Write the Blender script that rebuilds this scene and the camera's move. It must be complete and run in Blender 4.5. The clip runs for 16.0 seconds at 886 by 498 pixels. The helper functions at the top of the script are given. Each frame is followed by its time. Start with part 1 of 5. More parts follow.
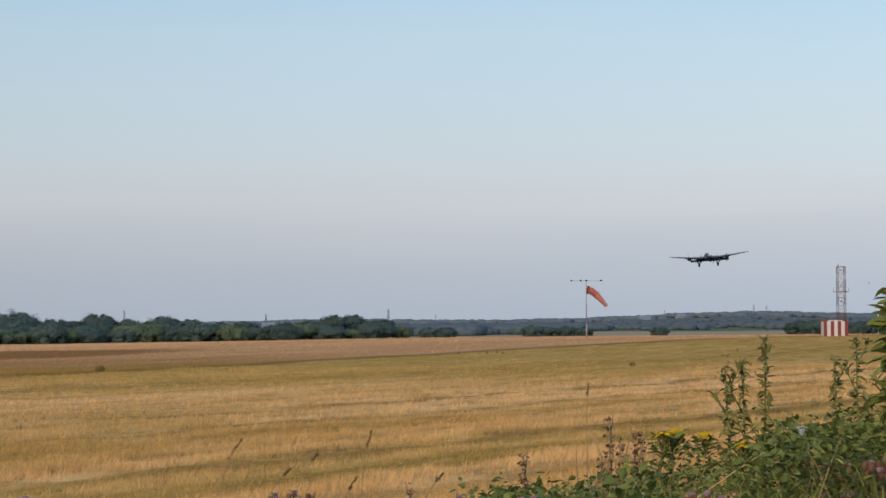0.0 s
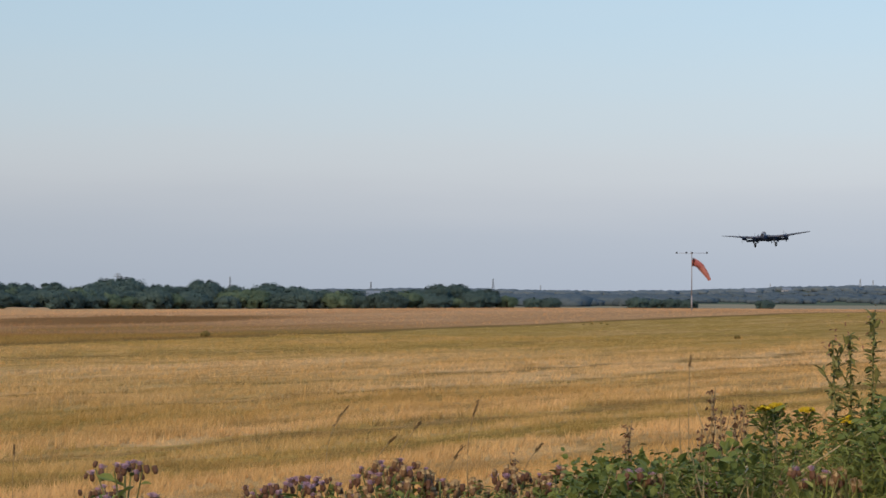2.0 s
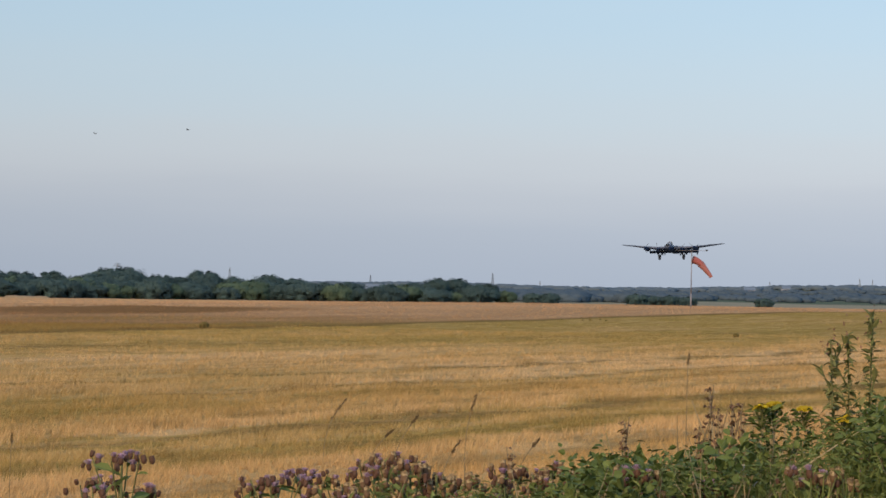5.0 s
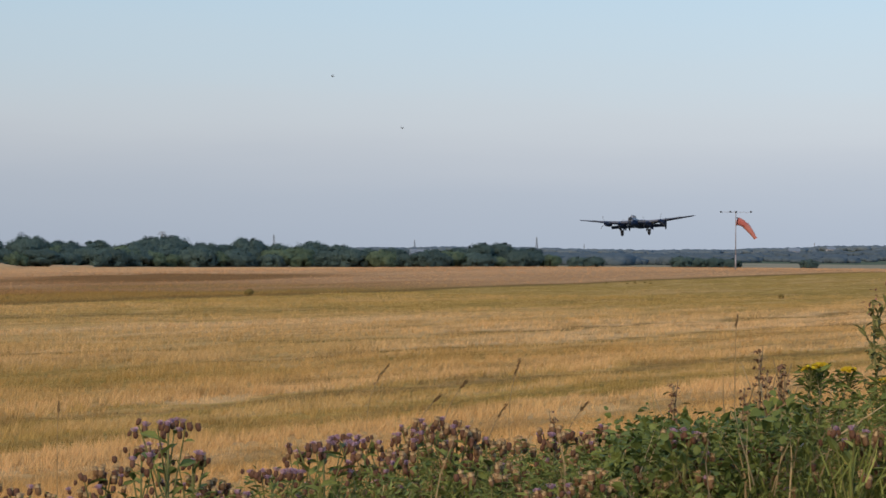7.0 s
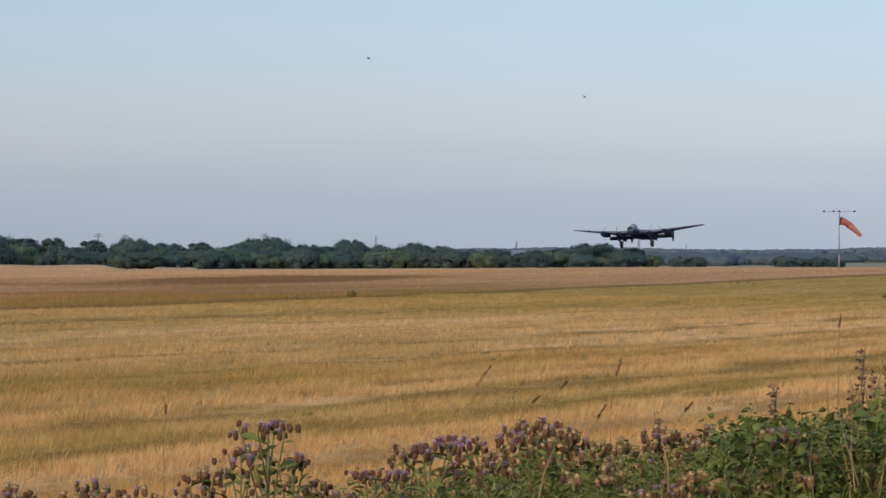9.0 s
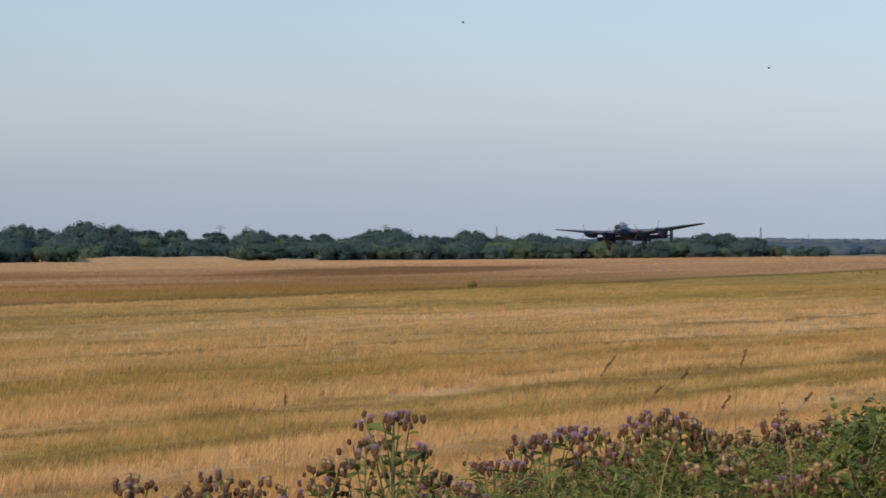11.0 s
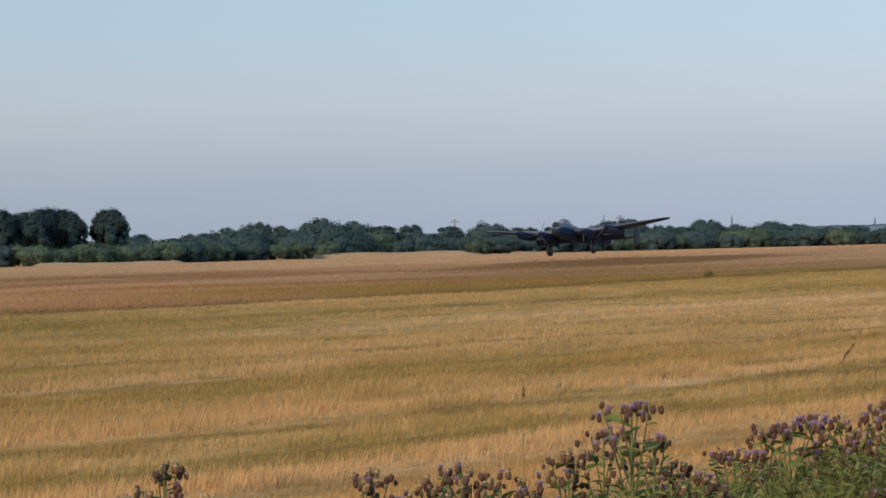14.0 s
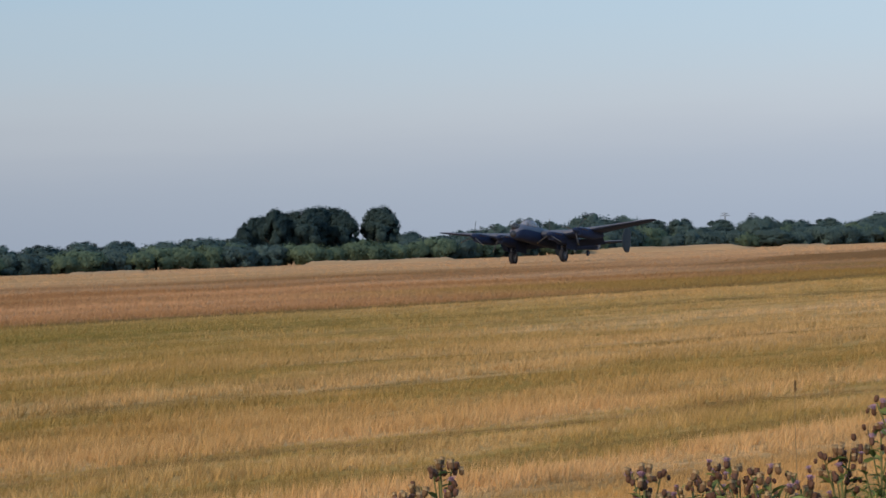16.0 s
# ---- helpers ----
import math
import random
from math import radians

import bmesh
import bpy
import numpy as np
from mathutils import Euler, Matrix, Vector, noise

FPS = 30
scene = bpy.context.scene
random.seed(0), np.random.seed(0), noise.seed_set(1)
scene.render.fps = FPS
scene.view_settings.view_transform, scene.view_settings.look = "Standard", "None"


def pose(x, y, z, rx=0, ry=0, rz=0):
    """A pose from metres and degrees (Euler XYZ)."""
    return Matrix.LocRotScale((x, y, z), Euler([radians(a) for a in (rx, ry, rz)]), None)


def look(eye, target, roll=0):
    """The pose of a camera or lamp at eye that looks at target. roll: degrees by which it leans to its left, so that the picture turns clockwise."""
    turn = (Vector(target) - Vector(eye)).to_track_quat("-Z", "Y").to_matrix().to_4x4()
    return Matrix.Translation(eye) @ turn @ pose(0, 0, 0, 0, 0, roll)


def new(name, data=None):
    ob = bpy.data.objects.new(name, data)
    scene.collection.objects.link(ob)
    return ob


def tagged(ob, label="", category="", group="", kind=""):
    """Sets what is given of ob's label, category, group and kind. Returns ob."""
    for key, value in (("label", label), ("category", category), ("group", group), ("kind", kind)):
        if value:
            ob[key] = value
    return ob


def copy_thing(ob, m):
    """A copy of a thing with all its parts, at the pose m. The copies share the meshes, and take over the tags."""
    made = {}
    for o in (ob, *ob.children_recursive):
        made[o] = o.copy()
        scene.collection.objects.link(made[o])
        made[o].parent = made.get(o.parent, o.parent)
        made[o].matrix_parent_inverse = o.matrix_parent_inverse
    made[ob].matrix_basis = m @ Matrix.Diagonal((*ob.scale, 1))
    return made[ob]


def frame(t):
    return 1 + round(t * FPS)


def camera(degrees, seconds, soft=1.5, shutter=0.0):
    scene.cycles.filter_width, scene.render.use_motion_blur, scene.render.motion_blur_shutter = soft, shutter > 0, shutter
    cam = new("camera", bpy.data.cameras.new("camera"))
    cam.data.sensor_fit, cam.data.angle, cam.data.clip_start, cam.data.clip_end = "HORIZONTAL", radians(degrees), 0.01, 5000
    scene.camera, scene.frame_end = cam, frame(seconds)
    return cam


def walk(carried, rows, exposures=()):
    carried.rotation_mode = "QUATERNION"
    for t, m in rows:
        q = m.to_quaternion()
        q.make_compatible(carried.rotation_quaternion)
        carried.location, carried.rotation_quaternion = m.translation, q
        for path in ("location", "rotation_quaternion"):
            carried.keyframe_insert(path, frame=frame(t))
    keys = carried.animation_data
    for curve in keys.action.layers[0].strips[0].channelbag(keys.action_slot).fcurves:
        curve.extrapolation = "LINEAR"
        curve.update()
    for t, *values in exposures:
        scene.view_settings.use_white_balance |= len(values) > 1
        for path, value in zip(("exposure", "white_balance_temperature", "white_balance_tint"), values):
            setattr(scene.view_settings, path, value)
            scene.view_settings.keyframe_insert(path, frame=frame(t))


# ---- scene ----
EYE = (0.0, 0.0, 3.0)


def bearing(az, d, z=0.0):
    """The place d metres away at the bearing az, in degrees clockwise from +Y."""
    return Vector((d * math.sin(radians(az)), d * math.cos(radians(az)), z))


def aim(az, el, lean):
    d = Vector((math.sin(radians(az)) * math.cos(radians(el)), math.cos(radians(az)) * math.cos(radians(el)), math.sin(radians(el))))
    return look(EYE, Vector(EYE) + 100 * d, -lean)


# ---- camera ----
cam = camera(18.2, 16.0, soft=1.6)
# seconds, bearing, elevation, lean, in degrees
TURNS = [
    (0.0, -2.997, 1.596, 0.485), (0.1, -2.955, 1.641, 0.416), (0.2, -3.049, 1.253, 0.346), (0.3, -3.508, 1.086, 0.277),
    (0.4, -3.036, 0.255, 0.208), (0.5, -3.11, 0.143, 0.139), (0.7, -3.454, 0.743, 0.069), (0.8, -3.617, 0.961, 0.033),
    (1.0, -3.882, 1.135, -0.037), (1.2, -4.24, 1.129, -0.174), (1.3, -4.478, 1.105, -0.243), (1.5, -4.739, 1.141, -0.381),
    (1.7, -5.044, 1.241, -0.343), (1.8, -5.098, 1.334, -0.324), (2.0, -5.182, 0.973, -0.286), (2.2, -5.643, 1.408, -0.267),
    (2.3, -5.933, 1.373, -0.258), (2.5, -6.251, 1.476, -0.239), (2.7, -6.89, 0.81, -0.328), (2.8, -6.985, 1.225, -0.372),
    (3.0, -7.877, 0.628, -0.461), (3.2, -8.559, 0.198, -0.815), (3.3, -8.451, 0.262, -0.992), (3.5, -6.861, 1.301, -1.346),
    (3.6, -5.936, 1.778, -1.322), (3.7, -5.606, 1.659, -1.298), (3.8, -5.414, 1.262, -1.274), (3.9, -5.355, 1.072, -1.25),
    (4.0, -5.281, 1.106, -1.226), (4.1, -5.262, 1.073, -1.206), (4.2, -5.246, 1.069, -1.186), (6.3, -5.396, 0.327, -0.765),
    (6.5, -5.578, 0.311, -0.725), (6.7, -5.796, 0.239, -0.598), (6.8, -5.958, 0.056, -0.534), (7.0, -6.08, 0.11, -0.407),
    (7.2, -6.291, 0.24, -0.33), (7.3, -6.344, 0.286, -0.291), (7.5, -6.576, 0.221, -0.213), (7.7, -6.68, 0.238, -0.221),
    (7.8, -6.853, 0.162, -0.224), (8.0, -7.114, 0.234, -0.232), (8.2, -7.239, 0.148, -0.222), (10.3, -9.723, 0.119, -0.12),
    (10.5, -9.805, 0.014, -0.11), (11.0, -10.693, -0.076, 0.024), (11.2, -10.98, -0.286, 0.13), (11.3, -11.325, -0.56, 0.18),
    (11.5, -11.403, -0.427, 0.279), (12.0, -11.671, -0.198, 0.513), (12.5, -12.138, -0.019, 0.664), (13.0, -12.993, -0.196, 0.931),
    (13.5, -14.014, -0.151, 0.961), (14.0, -15.555, -0.191, 1.134), (14.5, -16.699, -0.393, 1.078), (15.0, -18.387, -0.158, 1.344),
    (15.5, -19.722, -0.115, 1.594), (16.0, -21.136, -0.146, 1.832),
]
walk(cam, [(t, aim(a, e, l)) for t, a, e, l in TURNS], [(0.0, 0.0, 6700, 10), (3.5, 0.0, 6540, 10), (7.0, 0.0, 6500, 10), (11.0, 0.0, 6450, 10), (16.0, 0.0, 6300, 10)])

# ---- world, sun ----
SUN_AZ, SUN_EL = 200.0, 28.0
world = bpy.data.worlds.new("evening_sky")
scene.world = world
world.use_nodes = True
wn, wl = world.node_tree.nodes, world.node_tree.links
wn.clear()
w_out = wn.new("ShaderNodeOutputWorld")
sky = wn.new("ShaderNodeTexSky")
sky.sky_type, sky.sun_disc = "NISHITA", False
sky.sun_elevation, sky.sun_rotation = radians(SUN_EL), radians(SUN_AZ)
sky.dust_density, sky.air_density = 2.0, 1.2
bg_sky = wn.new("ShaderNodeBackground")
bg_sky.inputs["Strength"].default_value = 0.02
wl.new(sky.outputs["Color"], bg_sky.inputs["Color"])
# evening haze: the colour of the air by height above the horizon
coord = wn.new("ShaderNodeTexCoord")
sep = wn.new("ShaderNodeSeparateXYZ")
wl.new(coord.outputs["Generated"], sep.inputs[0])
cloud = wn.new("ShaderNodeTexNoise")
cloud.inputs["Scale"].default_value, cloud.inputs["Detail"].default_value = 7.0, 4.0
mapping = wn.new("ShaderNodeMapping")
mapping.inputs["Scale"].default_value = (1, 1, 9)
wl.new(coord.outputs["Generated"], mapping.inputs[0])
wl.new(mapping.outputs[0], cloud.inputs["Vector"])
drift = wn.new("ShaderNodeMath")
drift.operation = "MULTIPLY_ADD"
drift.inputs[1].default_value = 0.018
wl.new(cloud.outputs["Fac"], drift.inputs[0])
wl.new(sep.outputs["Z"], drift.inputs[2])
rng = wn.new("ShaderNodeMapRange")
rng.inputs["From Min"].default_value, rng.inputs["From Max"].default_value = 0.009, 0.409
wl.new(drift.outputs[0], rng.inputs["Value"])
ramp = wn.new("ShaderNodeValToRGB")
ramp.color_ramp.interpolation = "B_SPLINE"


def srgb(r, g, b):
    return tuple(((c / 255 + 0.055) / 1.055) ** 2.4 if c > 10 else c / 3294 for c in (r, g, b)) + (1.0,)


stops = [(0.0, (172, 184, 203)), (0.05, (175, 187, 205)), (0.085, (184, 193, 208)), (0.115, (194, 202, 214)), (0.15, (191, 205, 219)), (0.22, (184, 207, 226)), (0.32, (170, 203, 230)), (1.0, (110, 160, 210))]
els = ramp.color_ramp.elements
els[0].position, els[0].color = stops[0][0], srgb(*stops[0][1])
els[1].position, els[1].color = stops[-1][0], srgb(*stops[-1][1])
for p, c in stops[1:-1]:
    els.new(p).color = srgb(*c)
wl.new(rng.outputs[0], ramp.inputs[0])
bg_haze = wn.new("ShaderNodeBackground")
wl.new(ramp.outputs[0], bg_haze.inputs["Color"])
# the sky pales towards the east
pale = wn.new("ShaderNodeMath")
pale.operation = "MULTIPLY_ADD"
pale.inputs[1].default_value, pale.inputs[2].default_value = 0.38, 0.93
wl.new(sep.outputs["X"], pale.inputs[0])
wl.new(pale.outputs[0], bg_haze.inputs["Strength"])
both = wn.new("ShaderNodeAddShader")
wl.new(bg_sky.outputs[0], both.inputs[0])
wl.new(bg_haze.outputs[0], both.inputs[1])
wl.new(both.outputs[0], w_out.inputs[0])

sun = new("sun", bpy.data.lights.new("sun", "SUN"))
sun.data.energy, sun.data.angle, sun.data.color = 2.82, radians(9), (1.0, 0.79, 0.56)
sun.matrix_world = look(bearing(SUN_AZ, 100 * math.cos(radians(SUN_EL)), 100 * math.sin(radians(SUN_EL))), (0, 0, 0))


# ---- materials ----
ROW = radians(21.0)      # bearing of the harvest rows


class Nodes:
    """A material under construction."""

    def __init__(self, name, rough=0.8, metal=0.0, spec=0.3):
        self.mat = bpy.data.materials.new(name)
        self.mat.use_nodes = True
        self.t = self.mat.node_tree
        self.bsdf = self.t.nodes["Principled BSDF"]
        self.bsdf.inputs["Roughness"].default_value = rough
        self.bsdf.inputs["Metallic"].default_value = metal
        self.bsdf.inputs["Specular IOR Level"].default_value = spec

    def put(self, socket, value):
        if isinstance(value, bpy.types.NodeSocket):
            self.t.links.new(value, socket)
        elif isinstance(value, tuple) and len(value) == 3 and socket.type == "RGBA":
            socket.default_value = (*value, 1.0)
        else:
            socket.default_value = value

    def math(self, op, a, b=0.0, c=0.0):
        n = self.t.nodes.new("ShaderNodeMath")
        n.operation = op
        for s, v in zip(n.inputs, (a, b, c)):
            self.put(s, v)
        return n.outputs[0]

    def mix(self, fac, a, b):
        n = self.t.nodes.new("ShaderNodeMix")
        n.data_type = "RGBA"
        self.put(n.inputs[0], fac), self.put(n.inputs[6], a), self.put(n.inputs[7], b)
        return n.outputs[2]

    def step(self, v, lo, hi):
        n = self.t.nodes.new("ShaderNodeMapRange")
        n.interpolation_type = "SMOOTHSTEP"
        self.put(n.inputs[0], v)
        n.inputs[1].default_value, n.inputs[2].default_value = lo, hi
        return n.outputs[0]

    def position(self, kind="world"):
        if kind == "world":
            return self.t.nodes.new("ShaderNodeNewGeometry").outputs["Position"]
        return self.t.nodes.new("ShaderNodeTexCoord").outputs["Object"]

    def scaled(self, vec, scale=(1, 1, 1), turn=0.0):
        n = self.t.nodes.new("ShaderNodeMapping")
        self.put(n.inputs[0], vec)
        n.inputs["Scale"].default_value, n.inputs["Rotation"].default_value = scale, (0, 0, turn)
        return n.outputs[0]

    def noise(self, vec, scale, detail=3.0, rough=0.55):
        n = self.t.nodes.new("ShaderNodeTexNoise")
        self.put(n.inputs["Vector"], vec)
        n.inputs["Scale"].default_value, n.inputs["Detail"].default_value, n.inputs["Roughness"].default_value = scale, detail, rough
        return n.outputs["Fac"]

    def xyz(self, vec):
        n = self.t.nodes.new("ShaderNodeSeparateXYZ")
        self.put(n.inputs[0], vec)
        return n.outputs

    def island(self):
        return self.t.nodes.new("ShaderNodeNewGeometry").outputs["Random Per Island"]

    def each(self):
        return self.t.nodes.new("ShaderNodeObjectInfo").outputs["Random"]

    def bump(self, height, strength, distance):
        n = self.t.nodes.new("ShaderNodeBump")
        self.put(n.inputs["Height"], height)
        n.inputs["Strength"].default_value, n.inputs["Distance"].default_value = strength, distance
        self.put(self.bsdf.inputs["Normal"], n.outputs[0])

    def leafy(self, c, share=0.12):
        """Thin leaves let part of the light through."""
        self.put(self.bsdf.inputs["Base Color"], c)
        thin = self.t.nodes.new("ShaderNodeBsdfTranslucent")
        self.put(thin.inputs["Color"], c)
        mixed = self.t.nodes.new("ShaderNodeMixShader")
        mixed.inputs[0].default_value = share
        self.t.links.new(self.bsdf.outputs[0], mixed.inputs[1])
        self.t.links.new(thin.outputs[0], mixed.inputs[2])
        self.t.links.new(mixed.outputs[0], self.t.nodes["Material Output"].inputs["Surface"])
        return self.mat

    def colour(self, c):
        self.put(self.bsdf.inputs["Base Color"], c)
        return self.mat


def plain(name, colour, rough=0.6, metal=0.0, var=0.25, scale=3.0, spec=0.3):
    """A painted or bare surface with grain and grime at two scales."""
    m = Nodes(name, rough, metal, spec)
    o = m.position("object")
    a, b = m.noise(o, scale, 4.0), m.noise(o, scale * 9, 2.0)
    dark = tuple(c * (1 - var) for c in colour)
    light = tuple(min(1.0, c * (1 + var * 0.6)) for c in colour)
    return m.colour(m.mix(m.math("MULTIPLY_ADD", b, 0.4, m.math("MULTIPLY", a, 0.6)), dark, light))


# colours of the cut field
PALE, STRAW, WARM = (0.70, 0.435, 0.205), (0.59, 0.346, 0.134), (0.53, 0.297, 0.099)
OLIVE, GREEN, DARK = (0.315, 0.206, 0.050), (0.25, 0.178, 0.034), (0.225, 0.138, 0.052)
DULL = (0.44, 0.282, 0.088)
# metres across the harvest rows, from the verge out
# DARK stops: track soil, and shadow lines beside the swaths painted in
HARVEST = [
    (15, WARM), (18.5, STRAW), (20.5, WARM), (22, PALE), (23.2, STRAW), (24.2, OLIVE), (26.5, DULL), (27.9, OLIVE), (28.8, DARK), (29.6, DULL),
    (30.3, (0.64, 0.395, 0.178)), (32.5, STRAW), (36, WARM), (38.9, STRAW), (39.5, DARK), (40.6, PALE), (44.5, PALE), (46.2, STRAW), (47.0, DARK), (48.5, PALE),
    (54, STRAW), (58, PALE), (62.5, PALE), (64.6, DULL), (66, STRAW), (71, DULL), (74.3, DARK), (77, DULL), (88, STRAW), (100, DULL),
]


def field_material(name, blades):
    """Dry stubble in harvest rows, then the uncut reddish grass of the airfield, then far pasture."""
    m = Nodes(name, 1.0, 0.0, 0.0)
    pos = m.position()
    x, y, z = m.xyz(pos)
    across = m.math("SUBTRACT", m.math("MULTIPLY", y, math.sin(ROW)), m.math("MULTIPLY", x, math.cos(ROW)))
    along = m.math("ADD", m.math("MULTIPLY", x, math.sin(ROW)), m.math("MULTIPLY", y, math.cos(ROW)))
    rowed = m.scaled(pos, (1, 1, 1), ROW)                     # local y runs along the rows
    ragged = m.noise(m.scaled(rowed, (0.42, 0.13, 0.3)), 1.0, 5.0, 0.68)
    wander = m.noise(m.scaled(rowed, (0.05, 0.022, 0.1)), 1.0, 3.0)
    long_n = m.noise(m.scaled(rowed, (0.22, 0.04, 0.3)), 1.0, 5.0, 0.62)
    streak = m.noise(m.scaled(rowed, (0.9, 0.20, 0.6)), 1.0, 4.0, 0.68)
    wide_n = m.noise(m.scaled(rowed, (0.06, 0.02, 0.1)), 1.0, 3.0)
    fine_n = m.noise(m.scaled(rowed, (2.2, 0.7, 1.0)), 1.0, 3.0, 0.7)
    stray = m.math("MULTIPLY_ADD", m.math("SUBTRACT", ragged, 0.5), 0.22, m.math("MULTIPLY_ADD", m.math("SUBTRACT", wander, 0.5), 0.10, 1.0))
    span = m.t.nodes.new("ShaderNodeMapRange")
    m.put(span.inputs[0], m.math("MULTIPLY", across, stray))
    span.inputs[1].default_value, span.inputs[2].default_value = 15.0, 100.0
    ramp = m.t.nodes.new("ShaderNodeValToRGB")
    m.put(ramp.inputs[0], span.outputs[0])
    stops = ramp.color_ramp.elements
    stops[0].position, stops[0].color = 0.0, (*HARVEST[0][1], 1)
    stops[1].position, stops[1].color = 1.0, (*HARVEST[-1][1], 1)
    for p, c in HARVEST[1:-1]:
        stops.new((p - 15) / 85).color = (*c, 1)
    # the dark lines of soil and painted shadow break up and close over again
    broken = m.noise(m.scaled(rowed, (0.30, 0.085, 0.2)), 1.0, 4.0, 0.7)
    cut = m.mix(m.math("MULTIPLY", m.step(broken, 0.42, 0.62), 0.38), ramp.outputs[0], m.mix(m.step(wide_n, 0.4, 0.6), STRAW, DULL))
    # each pass of the harvester leaves a paler ridge and a darker furrow
    ridge = m.math("MULTIPLY_ADD", m.math("SINE", m.math("MULTIPLY", m.math("MULTIPLY", across, stray), 2 * math.pi / 3.7)), 0.5, m.math("MULTIPLY", streak, 0.6))
    cut = m.mix(m.math("MULTIPLY", m.step(ridge, 0.45, 0.80), 0.38), cut, PALE)
    cut = m.mix(m.math("MULTIPLY", m.step(ridge, 0.08, -0.20), 0.42), cut, DARK)
    # paler and darker tufts along the rows
    cut = m.mix(m.math("MULTIPLY", m.step(streak, 0.52, 0.68), 0.45), cut, PALE)
    cut = m.mix(m.math("MULTIPLY", m.step(streak, 0.47, 0.33), 0.50), cut, DARK)
    cut = m.mix(m.math("MULTIPLY", m.step(long_n, 0.50, 0.64), 0.35), cut, WARM)
    # regrowth: green in the west of the field, olive along the far margin
    west = m.math("MULTIPLY", m.step(along, 105.0, 42.0), m.step(across, 30.5, 37.0))
    west = m.math("MULTIPLY", west, m.math("MULTIPLY_ADD", m.step(long_n, 0.40, 0.60), 0.55, 0.30))
    cut = m.mix(m.math("MULTIPLY", west, 0.92), cut, m.mix(m.step(wide_n, 0.42, 0.6), OLIVE, GREEN))
    lush = m.math("MULTIPLY", m.step(along, 115.0, 60.0), m.step(across, 56.0, 76.0))
    cut = m.mix(m.math("MULTIPLY", lush, 0.55), cut, (0.215, 0.158, 0.034))
    east = m.math("MULTIPLY", m.step(along, 95.0, 150.0), m.step(across, 46.0, 58.0))
    east = m.math("MULTIPLY", east, m.math("MULTIPLY_ADD", m.step(long_n, 0.36, 0.58), 0.55, 0.25))
    cut = m.mix(east, cut, m.mix(m.step(streak, 0.4, 0.6), OLIVE, DULL))
    # uncut grass with red seed heads
    edge = m.math("SUBTRACT", m.math("MULTIPLY_ADD", m.math("SUBTRACT", long_n, 0.5), 9.0, across), m.math("MULTIPLY", m.math("MINIMUM", m.math("MAXIMUM", m.math("SUBTRACT", along, 100.0), 0.0), 110.0), 0.145))
    red_n = m.noise(m.scaled(rowed, (0.06, 0.013, 0.1)), 1.0, 4.0, 0.6)
    blot = m.noise(m.scaled(rowed, (0.026, 0.0085, 0.05)), 1.0, 3.0, 0.5)
    uncut = m.mix(m.step(red_n, 0.36, 0.66), (0.34, 0.178, 0.080), (0.51, 0.292, 0.150))
    uncut = m.mix(m.math("MULTIPLY", m.math("MULTIPLY", m.step(blot, 0.50, 0.66), m.step(along, 310.0, 230.0)), 0.42), uncut, (0.23, 0.125, 0.048))
    low = m.math("MULTIPLY", m.step(edge, 132.0, 100.0), m.step(m.noise(m.scaled(rowed, (0.03, 0.011, 0.1)), 1.0, 2.0), 0.36, 0.52))
    low = m.math("MULTIPLY", low, m.math("MULTIPLY", m.step(along, 105.0, 130.0), m.step(along, 240.0, 190.0)))
    uncut = m.mix(m.math("MULTIPLY", low, 0.85), uncut, (0.29, 0.185, 0.055))
    uncut = m.mix(m.math("MULTIPLY", m.step(across, 180.0, 230.0), 0.6), uncut, (0.60, 0.38, 0.19))
    uncut = m.mix(m.math("MULTIPLY", m.step(along, 195.0, 285.0), 0.6), uncut, (0.57, 0.340, 0.180))
    # dark heather on the hummock
    hx = m.math("MULTIPLY", m.math("SUBTRACT", across, 152.0), 1 / 13.0)
    hy = m.math("MULTIPLY", m.math("SUBTRACT", along, 236.0), 1 / 34.0)
    hum = m.math("ADD", m.math("MULTIPLY", hx, hx), m.math("MULTIPLY", hy, hy))
    uncut = m.mix(m.math("MULTIPLY", m.step(m.math("MULTIPLY_ADD", m.math("SUBTRACT", red_n, 0.5), 1.2, hum), 1.3, 0.2), 0.75), uncut, (0.20, 0.100, 0.038))
    dry = m.mix(m.step(edge, 88.0, 90.5), cut, m.mix(m.step(edge, 94.0, 90.5), uncut, DARK))
    # far pasture behind the airfield hedges
    far_n = m.noise(m.scaled(pos, (0.0045, 0.0016, 1)), 1.0, 3.0)
    dist = m.math("SQRT", m.math("ADD", m.math("MULTIPLY", x, x), m.math("MULTIPLY", y, y)))
    pasture = m.mix(m.step(far_n, 0.45, 0.55), (0.13, 0.155, 0.11), (0.34, 0.29, 0.20))
    dry = m.mix(m.step(dist, 600.0, 640.0), dry, pasture)
    # the bank with weeds under the camera
    dry = m.mix(m.step(dist, 14.0, 9.0), dry, (0.055, 0.06, 0.022))
    # ground darker than the stalks: soil, plus shadow between stalks painted in
    shade = m.math("MULTIPLY_ADD", fine_n, 0.42, 0.99 if blades else 0.62)
    if blades:
        dry = m.mix(m.math("MULTIPLY", m.step(across, 100.0, 80.0), m.math("MULTIPLY", m.island(), 0.24)), dry, (0.66, 0.45, 0.22))
        shade = m.math("MULTIPLY", shade, m.math("MULTIPLY_ADD", m.island(), 0.32, m.math("MULTIPLY_ADD", m.step(across, 80.0, 100.0), 0.08, 0.72)))
    n = m.t.nodes.new("ShaderNodeVectorMath")
    n.operation = "SCALE"
